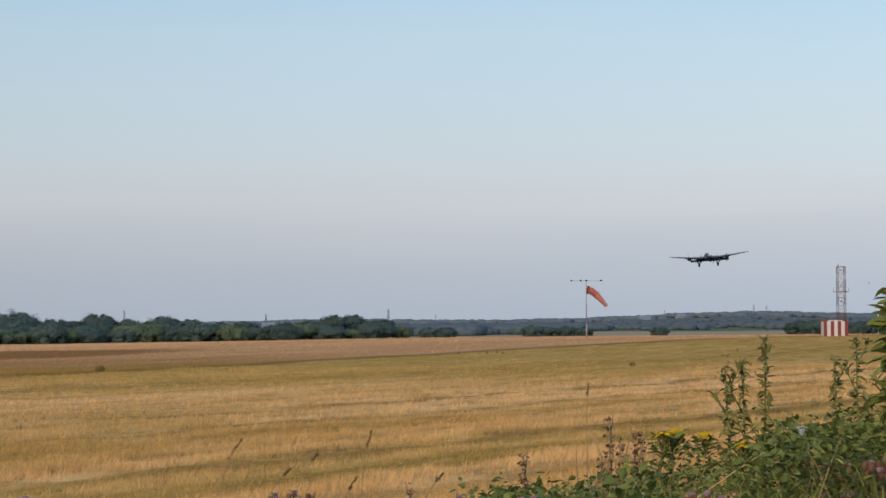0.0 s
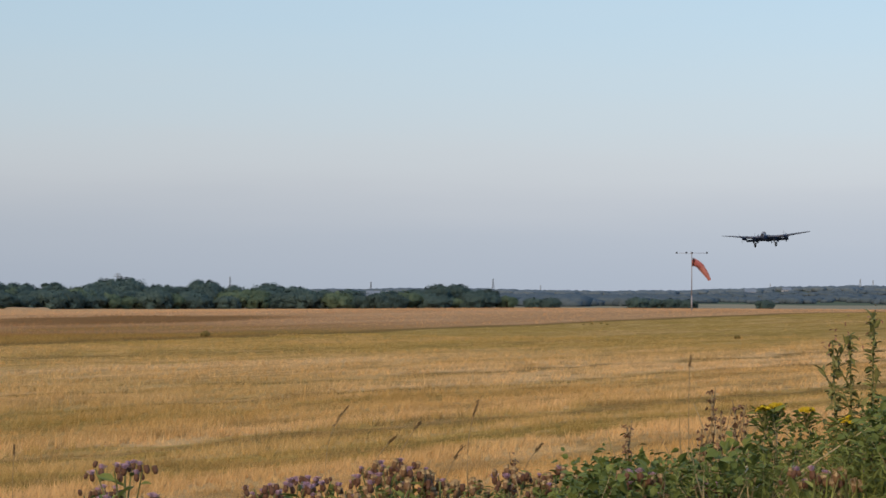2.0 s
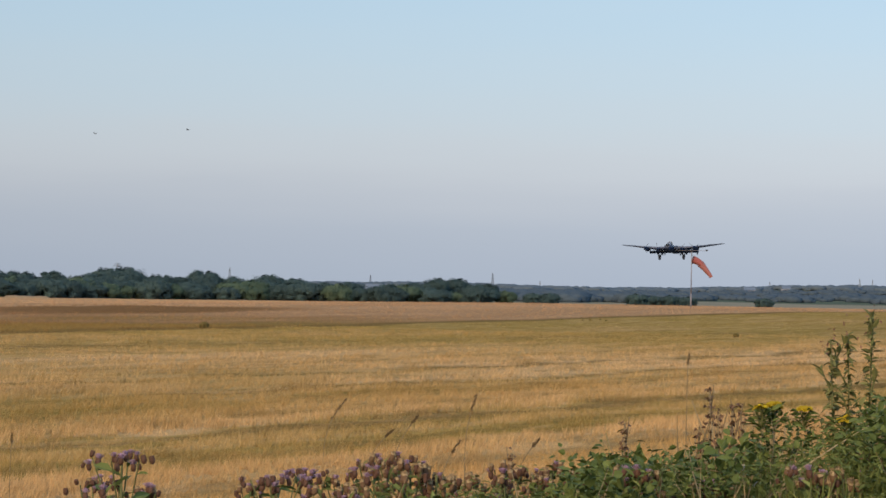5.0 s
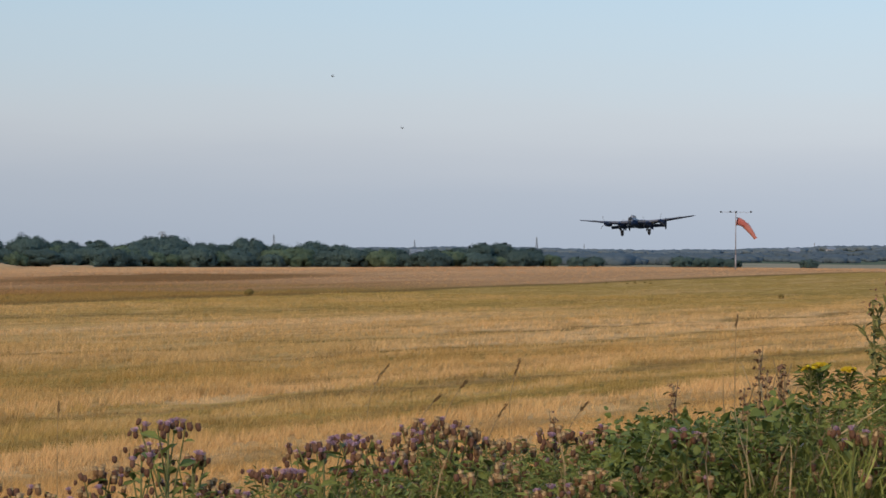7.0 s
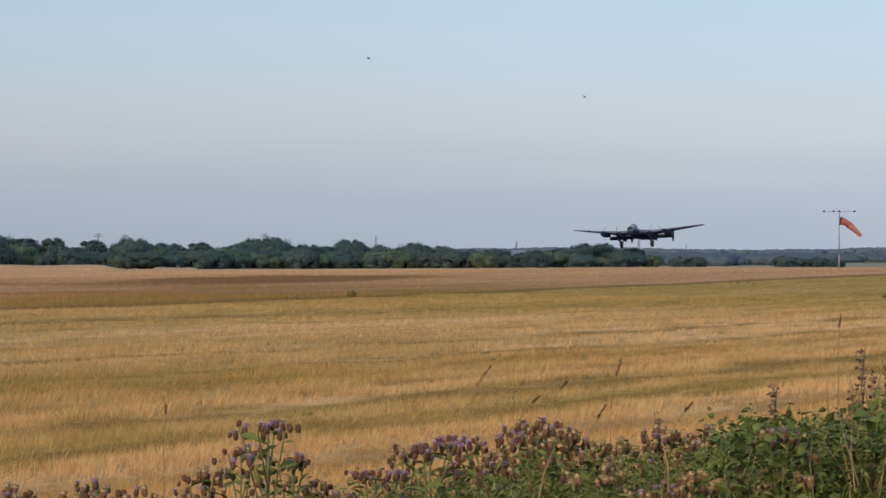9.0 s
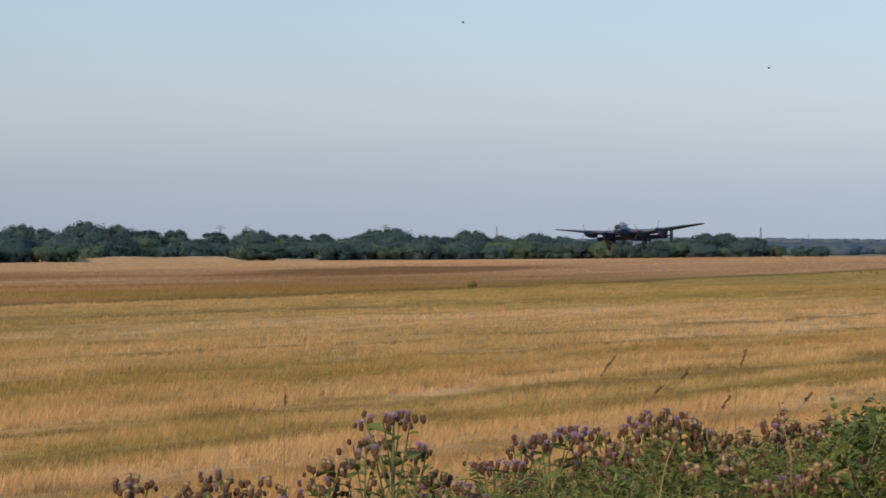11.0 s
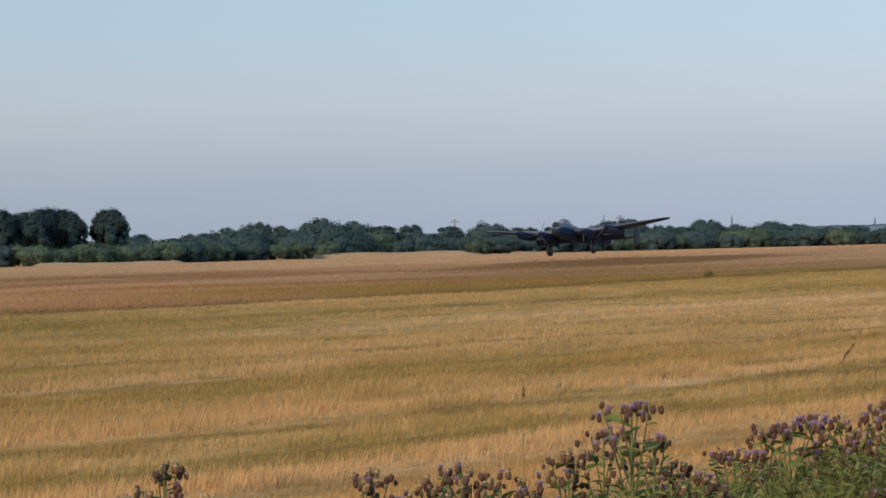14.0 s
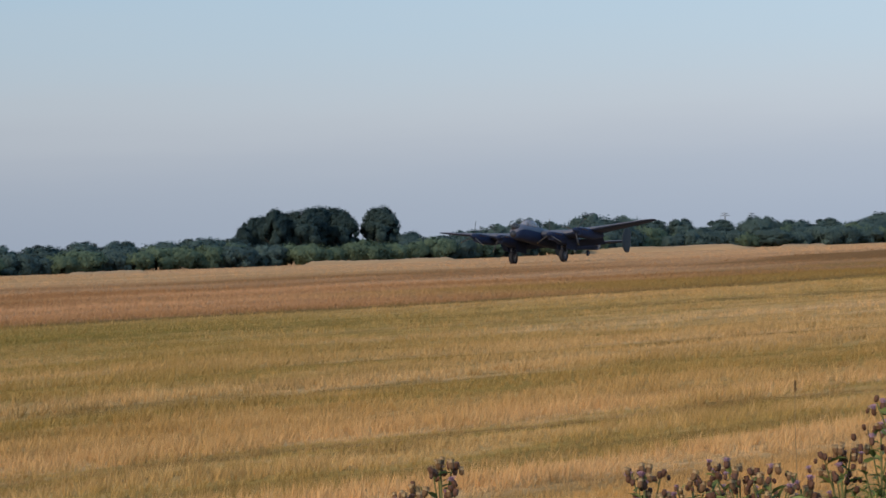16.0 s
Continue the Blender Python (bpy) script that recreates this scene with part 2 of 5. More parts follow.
    m.put(n.inputs[0], dry), m.put(n.inputs["Scale"], shade)
    if not blades:
        m.bump(m.math("ADD", fine_n, streak), 0.5, 0.15)
    return m.leafy(n.outputs[0], 0.25) if blades else m.colour(n.outputs[0])


def leaf_material(name, dark, light):
    """Foliage: each leaf or clump differs, and each plant from the next."""
    m = Nodes(name, 0.9, 0.0, 0.06)
    clump = m.noise(m.position("object"), 0.55, 3.0)
    c = m.mix(m.math("MULTIPLY_ADD", m.island(), 0.25, m.step(clump, 0.3, 0.7)), dark, light)
    c = m.mix(m.math("MULTIPLY", m.each(), 0.55), c, tuple(v * 0.72 for v in dark))
    return m.leafy(c)


M_GROUND = field_material("dry_field", False)
M_BLADE = field_material("dry_stalks", True)
# M_TREE and M_PINE lean blue: distance haze mixed into their greens
M_TREE = leaf_material("hazed_hedge_leaves", (0.058, 0.092, 0.094), (0.088, 0.130, 0.116))
M_BUSH = leaf_material("scrub_leaves", (0.080, 0.120, 0.082), (0.128, 0.172, 0.108))
M_PINE = leaf_material("hazed_copse_leaves", (0.034, 0.058, 0.060), (0.060, 0.090, 0.084))
# far woods bluer and paler with distance: aerial haze put into the leaf colour
M_FAR = leaf_material("haze_blue_leaves", (0.080, 0.108, 0.134), (0.112, 0.140, 0.160))
M_FAR2 = leaf_material("haze_grey_leaves", (0.098, 0.130, 0.160), (0.140, 0.168, 0.190))
M_TUFT = leaf_material("weed_tuft", (0.17, 0.125, 0.042), (0.30, 0.215, 0.075))
M_BARK = plain("bark", (0.07, 0.055, 0.045), 0.9, 0, 0.5, 6)


# ---- mesh helpers ----
def part(name, bm, material, parent, label=""):
    """Links a bmesh as ONE mesh object under a thing or a part."""
    me = bpy.data.meshes.new(name)
    bm.normal_update()
    bm.to_mesh(me)
    bm.free()
    me.materials.append(material)
    ob = new(name, me)
    if parent is not None:
        ob.parent = parent
    if label:
        tagged(ob, label)
    return ob


def thing(name, label, category, m=None, group="", kind=""):
    ob = new(name)
    ob.empty_display_size = 0.3
    if m is not None:
        ob.matrix_basis = m
    return tagged(ob, label, category, group, kind)


def mesh_from(name, verts, faces, material, parent=None, smooth=False):
    """A mesh from arrays: verts (n, 3), faces (m, k) with k corners each."""
    me = bpy.data.meshes.new(name)
    v, f = np.asarray(verts, dtype=np.float32), np.asarray(faces, dtype=np.int32)
    n, k = f.shape
    me.vertices.add(len(v))
    me.vertices.foreach_set("co", v.ravel())
    me.loops.add(n * k)
    me.loops.foreach_set("vertex_index", f.ravel())
    me.polygons.add(n)
    me.polygons.foreach_set("loop_start", np.arange(0, n * k, k, dtype=np.int32))
    me.polygons.foreach_set("loop_total", np.full(n, k, dtype=np.int32))
    me.polygons.foreach_set("use_smooth", np.full(n, smooth))
    me.update(calc_edges=True)
    me.materials.append(material)
    ob = new(name, me)
    if parent is not None:
        ob.parent = parent
    return ob


def tube(bm, a, b, r0, r1=None, n=8, caps=True):
    """A tapered rod from a to b."""
    r1 = r0 if r1 is None else r1
    a, b = Vector(a), Vector(b)
    q = (b - a).to_track_quat("Z", "Y").to_matrix()
    rings = []
    for p, r in ((a, r0), (b, r1)):
        rings.append([bm.verts.new(p + q @ Vector((r * math.cos(2 * math.pi * i / n), r * math.sin(2 * math.pi * i / n), 0))) for i in range(n)])
    for i in range(n):
        bm.faces.new((rings[0][i], rings[0][(i + 1) % n], rings[1][(i + 1) % n], rings[1][i])).smooth = n > 5
    if caps:
        bm.faces.new(rings[0][::-1])
        bm.faces.new(rings[1])
    return bm


def loft(bm, rings, close=True):
    """Skin over rings of equal count; the ends are closed."""
    vs = [[bm.verts.new(p) for p in r] for r in rings]
    n = len(vs[0])
    for r0, r1 in zip(vs, vs[1:]):
        for i in range(n):
            bm.faces.new((r0[i], r0[(i + 1) % n], r1[(i + 1) % n], r1[i])).smooth = True
    if close:
        bm.faces.new(vs[0][::-1])
        bm.faces.new(vs[-1])
    bmesh.ops.recalc_face_normals(bm, faces=bm.faces)
    return bm


def box(bm, lo, hi, bevel=0.0):
    x0, y0, z0 = lo
    x1, y1, z1 = hi
    v = [bm.verts.new(p) for p in ((x0, y0, z0), (x1, y0, z0), (x1, y1, z0), (x0, y1, z0), (x0, y0, z1), (x1, y0, z1), (x1, y1, z1), (x0, y1, z1))]
    fs = [bm.faces.new([v[i] for i in q]) for q in ((3, 2, 1, 0), (4, 5, 6, 7), (0, 1, 5, 4), (1, 2, 6, 5), (2, 3, 7, 6), (3, 0, 4, 7))]
    if bevel:
        es = list({e for f in fs for e in f.edges})
        bmesh.ops.bevel(bm, geom=es, offset=bevel, segments=2, affect="EDGES")
    return bm


def oval(x, cy, cz, ry, rz, n=20, power=2.2):
    """A ring in the plane x, a superellipse."""
    out = []
    for i in range(n):
        a = 2 * math.pi * i / n
        c, s = math.cos(a), math.sin(a)
        out.append(Vector((x, cy + ry * math.copysign(abs(c) ** (2 / power), c), cz + rz * math.copysign(abs(s) ** (2 / power), s))))
    return out


# ---- ground ----
def smooth(a):
    a = np.clip(a, 0, 1)
    return a * a * (3 - 2 * a)


def ground_z(x, y):
    """Height of the ground: a verge under the camera, a faint rise towards the windsock, low far hills."""
    x, y = np.asarray(x, dtype=float), np.asarray(y, dtype=float)
    r = np.hypot(x, y)
    verge = 1.55 * (1 - smooth((r - 8.0) / 9.0))
    rise = 1.22 * smooth((x + 120) / 105) * smooth((y - 205) / 150) * (1 - 0.8 * smooth((y - 400) / 220))
    az = np.degrees(np.arctan2(x, y))
    hills = smooth((r - 1100) / 2400) * (6.3 + 6.5 * np.exp(-((az - 3.8) / 2.4) ** 2) + 1.2 * np.sin(az * 0.9))
    lumps = 0.05 * np.sin(x * 0.21 + 1) * np.sin(y * 0.13) * smooth((r - 20) / 30)
    p, q = y * math.sin(ROW) - x * math.cos(ROW), x * math.sin(ROW) + y * math.cos(ROW)
    hummock = 0.45 * np.exp(-((p - 158) / 7) ** 2 - ((q - 240) / 16) ** 2)
    return verge + rise + hills + lumps + hummock


def build_ground():
    radii = np.concatenate([[0.0001], np.linspace(2, 30, 15), np.geomspace(33, 4800, 110)])
    turns = 360
    ang = np.linspace(0, 2 * math.pi, turns, endpoint=False)
    rr, aa = np.meshgrid(radii, ang, indexing="ij")
    x, y = rr * np.sin(aa), rr * np.cos(aa)
    x, y = x + 0.7, y - 0.9
    v = np.stack([x, y, ground_z(x, y)], -1).reshape(-1, 3)
    i, j = np.meshgrid(np.arange(len(radii) - 1), np.arange(turns), indexing="ij")
    i, j = i.ravel(), j.ravel()
    k = (j + 1) % turns
    f = np.stack([i * turns + j, i * turns + k, (i + 1) * turns + k, (i + 1) * turns + j], 1)[:, ::-1]
    ob = mesh_from("ground", v, f, M_GROUND, smooth=True)
    return tagged(ob, "dry stubble field and uncut airfield grass reaching to low hills", "field", kind="structure")


build_ground()


def field_p(x, y):
    return y * math.sin(ROW) - x * math.cos(ROW)


SWATH = 3.7      # metres between the passes of the harvester
ROW_P = [15, 20, 21.5, 22.4, 23.6, 26.5, 28.2, 29.4, 30.2, 31.5, 33, 38.6, 39.2, 40.0, 40.8, 46.0, 46.6, 47.6, 48.6, 56, 61, 63, 65, 66, 72, 73, 74.4, 75.6, 90]
ROW_H = [1.2, 0.9, 0.9, 1.5, 0.8, 1.0, 0.75, 0.75, 1.7, 1.6, 1.1, 1.2, 0.6, 0.6, 1.5, 1.1, 0.6, 0.6, 1.6, 1.1, 1.4, 0.65, 0.65, 1.3, 1.0, 0.6, 0.6, 1.4, 1.0]


def build_stalks(name, label, r0, r1, count, height, width, per, seed, weight=1.0):
    """Upright dry stalks in tufts over the field between two distances."""
    g = np.random.default_rng(seed)
    az = np.radians(g.uniform(-31.5, 7.5, count))
    u = g.uniform(0, 1, count)
    r = (r0 ** (2 - weight) + u * (r1 ** (2 - weight) - r0 ** (2 - weight))) ** (1 / (2 - weight))
    x, y = r * np.sin(az), r * np.cos(az)
    p = field_p(x, y)
    q = x * math.sin(ROW) + y * math.cos(ROW)
    uncut = p - 0.145 * np.clip(q - 100, 0, 110) > 91
    # the standing rows of the harvest: heaped swaths between trodden tracks
    wp = p * (1 + 0.014 * np.sin(q * 0.23 + p * 0.3) * np.sin(q * 0.071 + 1) + 0.010 * np.sin(q * 0.61 + 1.7 * np.sin(q * 0.19)) + g.normal(0, 0.008, count))
    row = np.interp(wp, ROW_P, ROW_H) * (1 + 0.32 * np.sin(wp * 2 * math.pi / SWATH)) * (0.9 + 0.35 * np.sin(q * 0.9 + 2 * np.sin(p * 0.5)) * np.sin(q * 0.37 + p))
    h = height * np.where(uncut, 1.6, np.clip(row, 0.5, 1.8)) * g.uniform(0.5, 1.3, count)
    w = width * np.where(uncut, 1.3, 1.0) * g.uniform(0.7, 1.3, count)
    n = count * per
    bx = np.repeat(x, per) + g.normal(0, 1, n) * np.repeat(w, per) * 4
    by = np.repeat(y, per) + g.normal(0, 1, n) * np.repeat(w, per) * 4
    bz = ground_z(bx, by) - 0.02
    hh, ww = np.repeat(h, per) * g.uniform(0.6, 1.1, n), np.repeat(w, per)
    face = g.uniform(0, math.pi, n)
    dx, dy = np.cos(face) * ww, np.sin(face) * ww
    lx, ly = g.normal(0.18, 0.34, n) * hh, g.normal(0, 0.30, n) * hh
    v = np.empty((n, 3, 3))
    v[:, 0] = np.stack([bx - dx, by - dy, bz], 1)
    v[:, 1] = np.stack([bx + dx, by + dy, bz], 1)
    v[:, 2] = np.stack([bx + lx, by + ly, bz + hh], 1)
    ob = mesh_from(name, v.reshape(-1, 3), np.arange(n * 3).reshape(-1, 3), M_BLADE)
    return tagged(ob, label, "stubble", kind="stuff")


build_stalks("stubble", "dry straw stubble standing in harvest rows", 26, 50, 44000, 0.165, 0.0062, 7, 1, 1.0)
build_stalks("stubble", "dry straw stubble across the middle of the field", 50, 90, 48000, 0.155, 0.008, 6, 4, 1.0)
build_stalks("stubble", "short dry straw stubble farther out in the field", 90, 210, 66000, 0.14, 0.013, 4, 2, 1.0)
build_stalks("dry_grass", "uncut reddish dry grass of the airfield", 110, 540, 60000, 0.11, 0.02, 4, 3, 0.6)


# ---- trees ----
def leaf_cards(g, centres, radii, per, size, mid, flat=0.8):
    """Leaf clumps as small quads that fill lobes and look outwards from the crown's middle."""
    n = len(centres) * per
    c, r = np.repeat(centres, per, 0), np.repeat(radii, per)
    d = g.normal(0, 1, (n, 3))
    d /= np.linalg.norm(d, axis=1)[:, None]
    pos = c + d * (r * g.uniform(0.5, 1.3, n))[:, None] * np.array([1, 1, flat])
    out = (pos - mid) * np.array([1, 1, 1.3])
    out /= np.linalg.norm(out, axis=1)[:, None] + 1e-9
    nrm = 0.35 * d + 0.9 * out + 0.28 * g.normal(0, 1, (n, 3))
    nrm /= np.linalg.norm(nrm, axis=1)[:, None]
    a = np.cross(nrm, g.normal(0, 1, (n, 3)))
    a /= np.linalg.norm(a, axis=1)[:, None] + 1e-9
    b = np.cross(nrm, a)
    s = (size * g.uniform(0.55, 1.4, n))[:, None]
    v = np.empty((n, 4, 3))
    v[:, 0], v[:, 1], v[:, 2], v[:, 3] = pos - a * s, pos - b * s * 0.62, pos + a * s, pos + b * s * 0.62
    return v.reshape(-1, 3), np.arange(n * 4).reshape(-1, 4)


def lobes(g, count, w, h, base, top_heavy=0.5):
    """Lobe centres and radii that fill a crown w wide from base to h, with an uneven outline."""
    z = base + (h - base) * np.clip(g.beta(1.6 + top_heavy, 1.5, count), 0.08, 0.9)
    t = (z - base) / (h - base)
    prof = np.sqrt(np.clip(1 - (2 * t - 0.85) ** 2 / 1.7, 0.05, 1))
    a = g.uniform(0, 2 * math.pi, count)
    rad = w / 2 * prof * np.sqrt(g.uniform(0.02, 0.8, count))
    r = w * g.uniform(0.06, 0.15, count)
    cap = base + (h - base) * (0.52 + 0.48 * np.sqrt(np.clip(1 - (rad / (w * 0.52)) ** 2, 0, 1)))
    z = np.minimum(z, cap * g.uniform(0.78, 1.0, count) - r * 0.75)
    return np.stack([rad * np.cos(a), rad * np.sin(a), z], 1), r


def build_tree(name, label, seed, w, h, base, mat, count=26, per=90, size=0.34, trunk=True, top_heavy=0.5):
    g = np.random.default_rng(seed)
    tree = thing(name, label, "tree" if trunk else "bush")
    c, r = lobes(g, count, w, h, base, top_heavy)
    bm = bmesh.new()
    tube(bm, (0, 0, -0.3), (0.1, 0.05, h * 0.55), 0.03 * h, 0.015 * h, 8)
    for i in range(min(7, count)):
        tube(bm, (0.05, 0.02, h * g.uniform(0.12, 0.45)), c[i], 0.012 * h, 0.004 * h, 5)
    part("trunk", bm, M_BARK, tree)
    v, f = leaf_cards(g, c, r, per, size, np.array([0, 0, base + 0.42 * (h - base)]))
    v[:, 2] *= h / np.quantile(v[:, 2], 0.999)
    # the dense inside of the crown
    bm = bmesh.new()
    for ci, ri in zip(c, r):
        bmesh.ops.create_icosphere(bm, subdivisions=1, radius=1.0, matrix=Matrix.Translation(ci) @ Matrix.Diagonal((ri * 0.7, ri * 0.7, ri * 0.55, 1)))
    bm.verts.ensure_lookup_table()
    iv = np.array([q.co[:] for q in bm.verts])
    iv += g.normal(0, 0.07 * w / 8, iv.shape)
    tri = np.array([[q.index for q in t.verts] for t in bm.faces])
    bm.free()
    leaf_tris = np.concatenate([f[:, [0, 1, 2]], f[:, [0, 2, 3]]])
    mesh_from("crown", np.concatenate([v, iv]), np.concatenate([leaf_tris, tri + len(v)]), mat, tree)
    return tree


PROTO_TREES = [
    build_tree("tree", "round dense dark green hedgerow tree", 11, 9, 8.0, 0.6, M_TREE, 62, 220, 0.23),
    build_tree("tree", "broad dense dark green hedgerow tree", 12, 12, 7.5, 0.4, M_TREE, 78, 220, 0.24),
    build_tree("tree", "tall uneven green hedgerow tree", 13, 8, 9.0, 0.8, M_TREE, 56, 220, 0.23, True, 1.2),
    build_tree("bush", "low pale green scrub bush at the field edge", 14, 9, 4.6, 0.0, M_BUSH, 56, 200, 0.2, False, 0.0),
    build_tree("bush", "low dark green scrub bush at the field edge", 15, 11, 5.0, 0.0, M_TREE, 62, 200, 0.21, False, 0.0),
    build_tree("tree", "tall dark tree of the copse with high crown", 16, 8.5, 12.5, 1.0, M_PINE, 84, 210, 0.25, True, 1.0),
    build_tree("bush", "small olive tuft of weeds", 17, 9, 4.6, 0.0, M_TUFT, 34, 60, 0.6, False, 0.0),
]
for o in PROTO_TREES:
    o.location = (0, 0, 0)


def plant_tree(k, az, d, scale, sz, turn):
    p = bearing(az, d)
    z = float(ground_z(p.x, p.y))
    m = Matrix.Translation((p.x, p.y, z - 0.05)) @ Matrix.Rotation(turn, 4, "Z") @ Matrix.Diagonal((scale, scale, sz, 1))
    return copy_thing(PROTO_TREES[k], m)


PX = 1 / 4894.7      # one hundredth of a degree or so, as a slope
# skyline of the hedgerow: bearing, height of the top above eye level as a slope in 1/4895
SKYLINE = [
    (-31.6, 17), (-30.3, 19), (-29.4, 17), (-28.6, 21), (-27.8, 20), (-26.9, 16), (-26.2, 21), (-25.6, 20), (-21.9, 21), (-21.2, 12), (-20.6, 21), (-20.0, 29),
    (-19.4, 37), (-18.9, 30), (-18.05, 42), (-17.4, 36), (-16.8, 27), (-16.2, 28), (-15.4, 24), (-14.6, 28), (-13.9, 20), (-13.2, 21),
    (-12.7, 11), (-12.1, 28), (-11.7, 30), (-11.0, 18), (-10.6, 15), (-10.15, 27), (-9.5, 17), (-8.8, 21), (-8.2, 16), (-7.6, 10), (-7.1, 11),
    (-6.3, 9), (-5.75, 11), (-5.3, 20), (-4.9, 20), (-4.3, 12),
]
rnd = random.Random(5)


def edge_distance(az):
    """Distance of the hedge that closes the airfield, by bearing."""
    return float(np.interp(az, [-32, -22, -14, -10, 0, 8], [400, 455, 545, 585, 640, 640]))


for az, top in SKYLINE:
    d = edge_distance(az) + rnd.uniform(22, 40)
    h = 3.0 + top * PX * d
    k = rnd.choice((0, 0, 1, 2))
    s = h / (8.0, 7.5, 9.0)[k]
    plant_tree(k, az, d, max(s, 0.85) * rnd.uniform(0.85, 1.1), s, rnd.uniform(0, 6.28))
    # lower neighbours fill the hedge
    for _ in range(2):
        d2 = edge_distance(az) + rnd.uniform(8, 30)
        k2 = rnd.choice((0, 1, 4, 3))
        base_h = (8.0, 7.5, 9.0, 4.6, 5.0)[k2]
        s2 = h * rnd.uniform(0.6, 0.82) / base_h
        plant_tree(k2, az + rnd.uniform(-0.45, 0.45), d2, max(0.8, s2) * rnd.uniform(0.9, 1.15), s2, rnd.uniform(0, 6.28))
az = -31.8
while az < -3.6:
    d = edge_distance(az) + rnd.uniform(3, 10)
    k = rnd.choice((3, 4, 4)) if az > -17 else rnd.choice((3, 3, 4))
    s = rnd.uniform(0.55, 0.9)
    plant_tree(k, az, d, s * rnd.uniform(0.9, 1.2), s, rnd.uniform(0, 6.28))
    az += rnd.uniform(0.35, 0.7)
# the copse of tall dark trees
for az, top, wide in [(-25.1, 50, 0.8), (-24.9, 56, 0.9), (-24.6, 68, 0.8), (-24.3, 61, 1.0), (-24.0, 66, 1.0), (-23.75, 70, 1.0), (-23.5, 69, 1.0), (-23.36, 65, 1.05), (-23.2, 61, 1.0), (-22.52, 62, 0.9), (-24.45, 58, 1.1), (-23.9, 60, 1.1), (-25.25, 38, 0.8), (-22.38, 67, 0.95), (-22.33, 57, 0.75)]:
    d = edge_distance(az) + rnd.uniform(38, 52)
    h = 3.0 + top * PX * d
    s = h / 12.5
    plant_tree(5, az, d, s * wide * rnd.uniform(0.95, 1.05), s, rnd.uniform(0, 6.28))
# dark low hedges and lone bushes towards the windsock
for az in (-3.3, -2.95, -1.15, -0.8, -0.45, -0.1, 1.45, 4.3, 4.55, 4.75, 5.5, 5.75, 6.1, 6.5, 7.0):
    d = rnd.uniform(655, 690)
    s = rnd.uniform(0.42, 0.6) if az < 4 else rnd.uniform(0.55, 0.75)
    plant_tree(4, az, d, s, s, rnd.uniform(0, 6.28))
# dark tufts in the grass
for az, d, s in ((-10.09, 196, 0.075), (0.9, 198, 0.05), (-2.7, 262, 0.03), (-2.27, 260, 0.025), (-2.1, 262, 0.035), (-1.9, 264, 0.03), (-1.78, 260, 0.03)):
    tagged(plant_tree(6, az, d, s, s * 1.5, rnd.uniform(0, 6.28)), "small dark tuft of weeds in the dry grass", "weed")
for o in PROTO_TREES:
    for q in list(o.children_recursive):
        bpy.data.objects.remove(q)
    bpy.data.objects.remove(o)


def build_far_woods(name, label, seed, d0, d1, count, az0, az1, hmin, hmax, mat):
    """Distant woods and hedge lines on the low hills: many crowns in one sheet of clumps."""
    g = np.random.default_rng(seed)
    bm = bmesh.new()
    bmesh.ops.create_icosphere(bm, subdivisions=1, radius=1.0)
    bm.verts.ensure_lookup_table()
    base_v = np.array([q.co[:] for q in bm.verts])
    base_f = np.array([[q.index for q in t.verts] for t in bm.faces])
    bm.free()
    vs, fs = [], []
    rows = np.linspace(d0, d1, 9)
    for i in range(count):
        row, deg = int(g.integers(0, 9)), g.uniform(az0, az1)
        block = math.sin(deg * 2.9 + row * 1.9 + seed) + 0.7 * math.sin(deg * 6.7 + row * 2.7)
        if block < 0.0:
            continue
        d = rows[row] + g.normal(0, 12)
        az = math.radians(deg)
        x, y = d * math.sin(az), d * math.cos(az)
        r = g.uniform(hmin, hmax) * (0.65 + 0.5 * min(block, 1.0))
        v = base_v * np.array([r * 2.1, r * 2.1, r * 0.85]) * (1 + g.normal(0, 0.06, (len(base_v), 1)))
        vs.append(v + np.array([x, y, float(ground_z(x, y)) + r * 0.5]))
        fs.append(base_f + len(base_v) * (len(vs) - 1))
    ob = mesh_from(name, np.concatenate(vs), np.concatenate(fs), mat, smooth=True)
    return tagged(ob, label, "woodland", kind="stuff")


build_far_woods("far_woods", "distant woods on low hills, tinted blue-green with haze", 21, 1250, 2300, 22000, -9, 9.5, 0.8, 2.2, M_FAR)
build_far_woods("hill_woods", "woods on the far hills, tinted blue-grey with haze", 23, 2500, 3900, 24000, -9, 9.5, 1.4, 3.6, M_FAR2)
build_far_woods("near_woods", "dark woods beyond the airfield, tinted blue-green with haze", 22, 800, 1150, 9000, -5.4, -1.2, 0.8, 2.3, M_FAR)


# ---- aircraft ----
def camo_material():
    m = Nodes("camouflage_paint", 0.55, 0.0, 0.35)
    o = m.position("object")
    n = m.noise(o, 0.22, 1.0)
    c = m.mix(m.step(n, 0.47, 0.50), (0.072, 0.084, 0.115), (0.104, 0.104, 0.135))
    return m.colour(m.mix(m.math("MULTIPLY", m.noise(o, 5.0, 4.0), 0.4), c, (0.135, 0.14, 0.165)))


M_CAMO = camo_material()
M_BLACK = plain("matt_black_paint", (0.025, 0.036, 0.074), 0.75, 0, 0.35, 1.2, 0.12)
M_METAL = plain("dull_metal", (0.32, 0.33, 0.34), 0.4, 0.8, 0.3, 4)
M_LEG = plain("pale_grey_paint", (0.065, 0.072, 0.092), 0.45, 0.0, 0.25, 3)
M_TYRE = plain("tyre_rubber", (0.02, 0.02, 0.025), 0.8, 0, 0.3, 6)
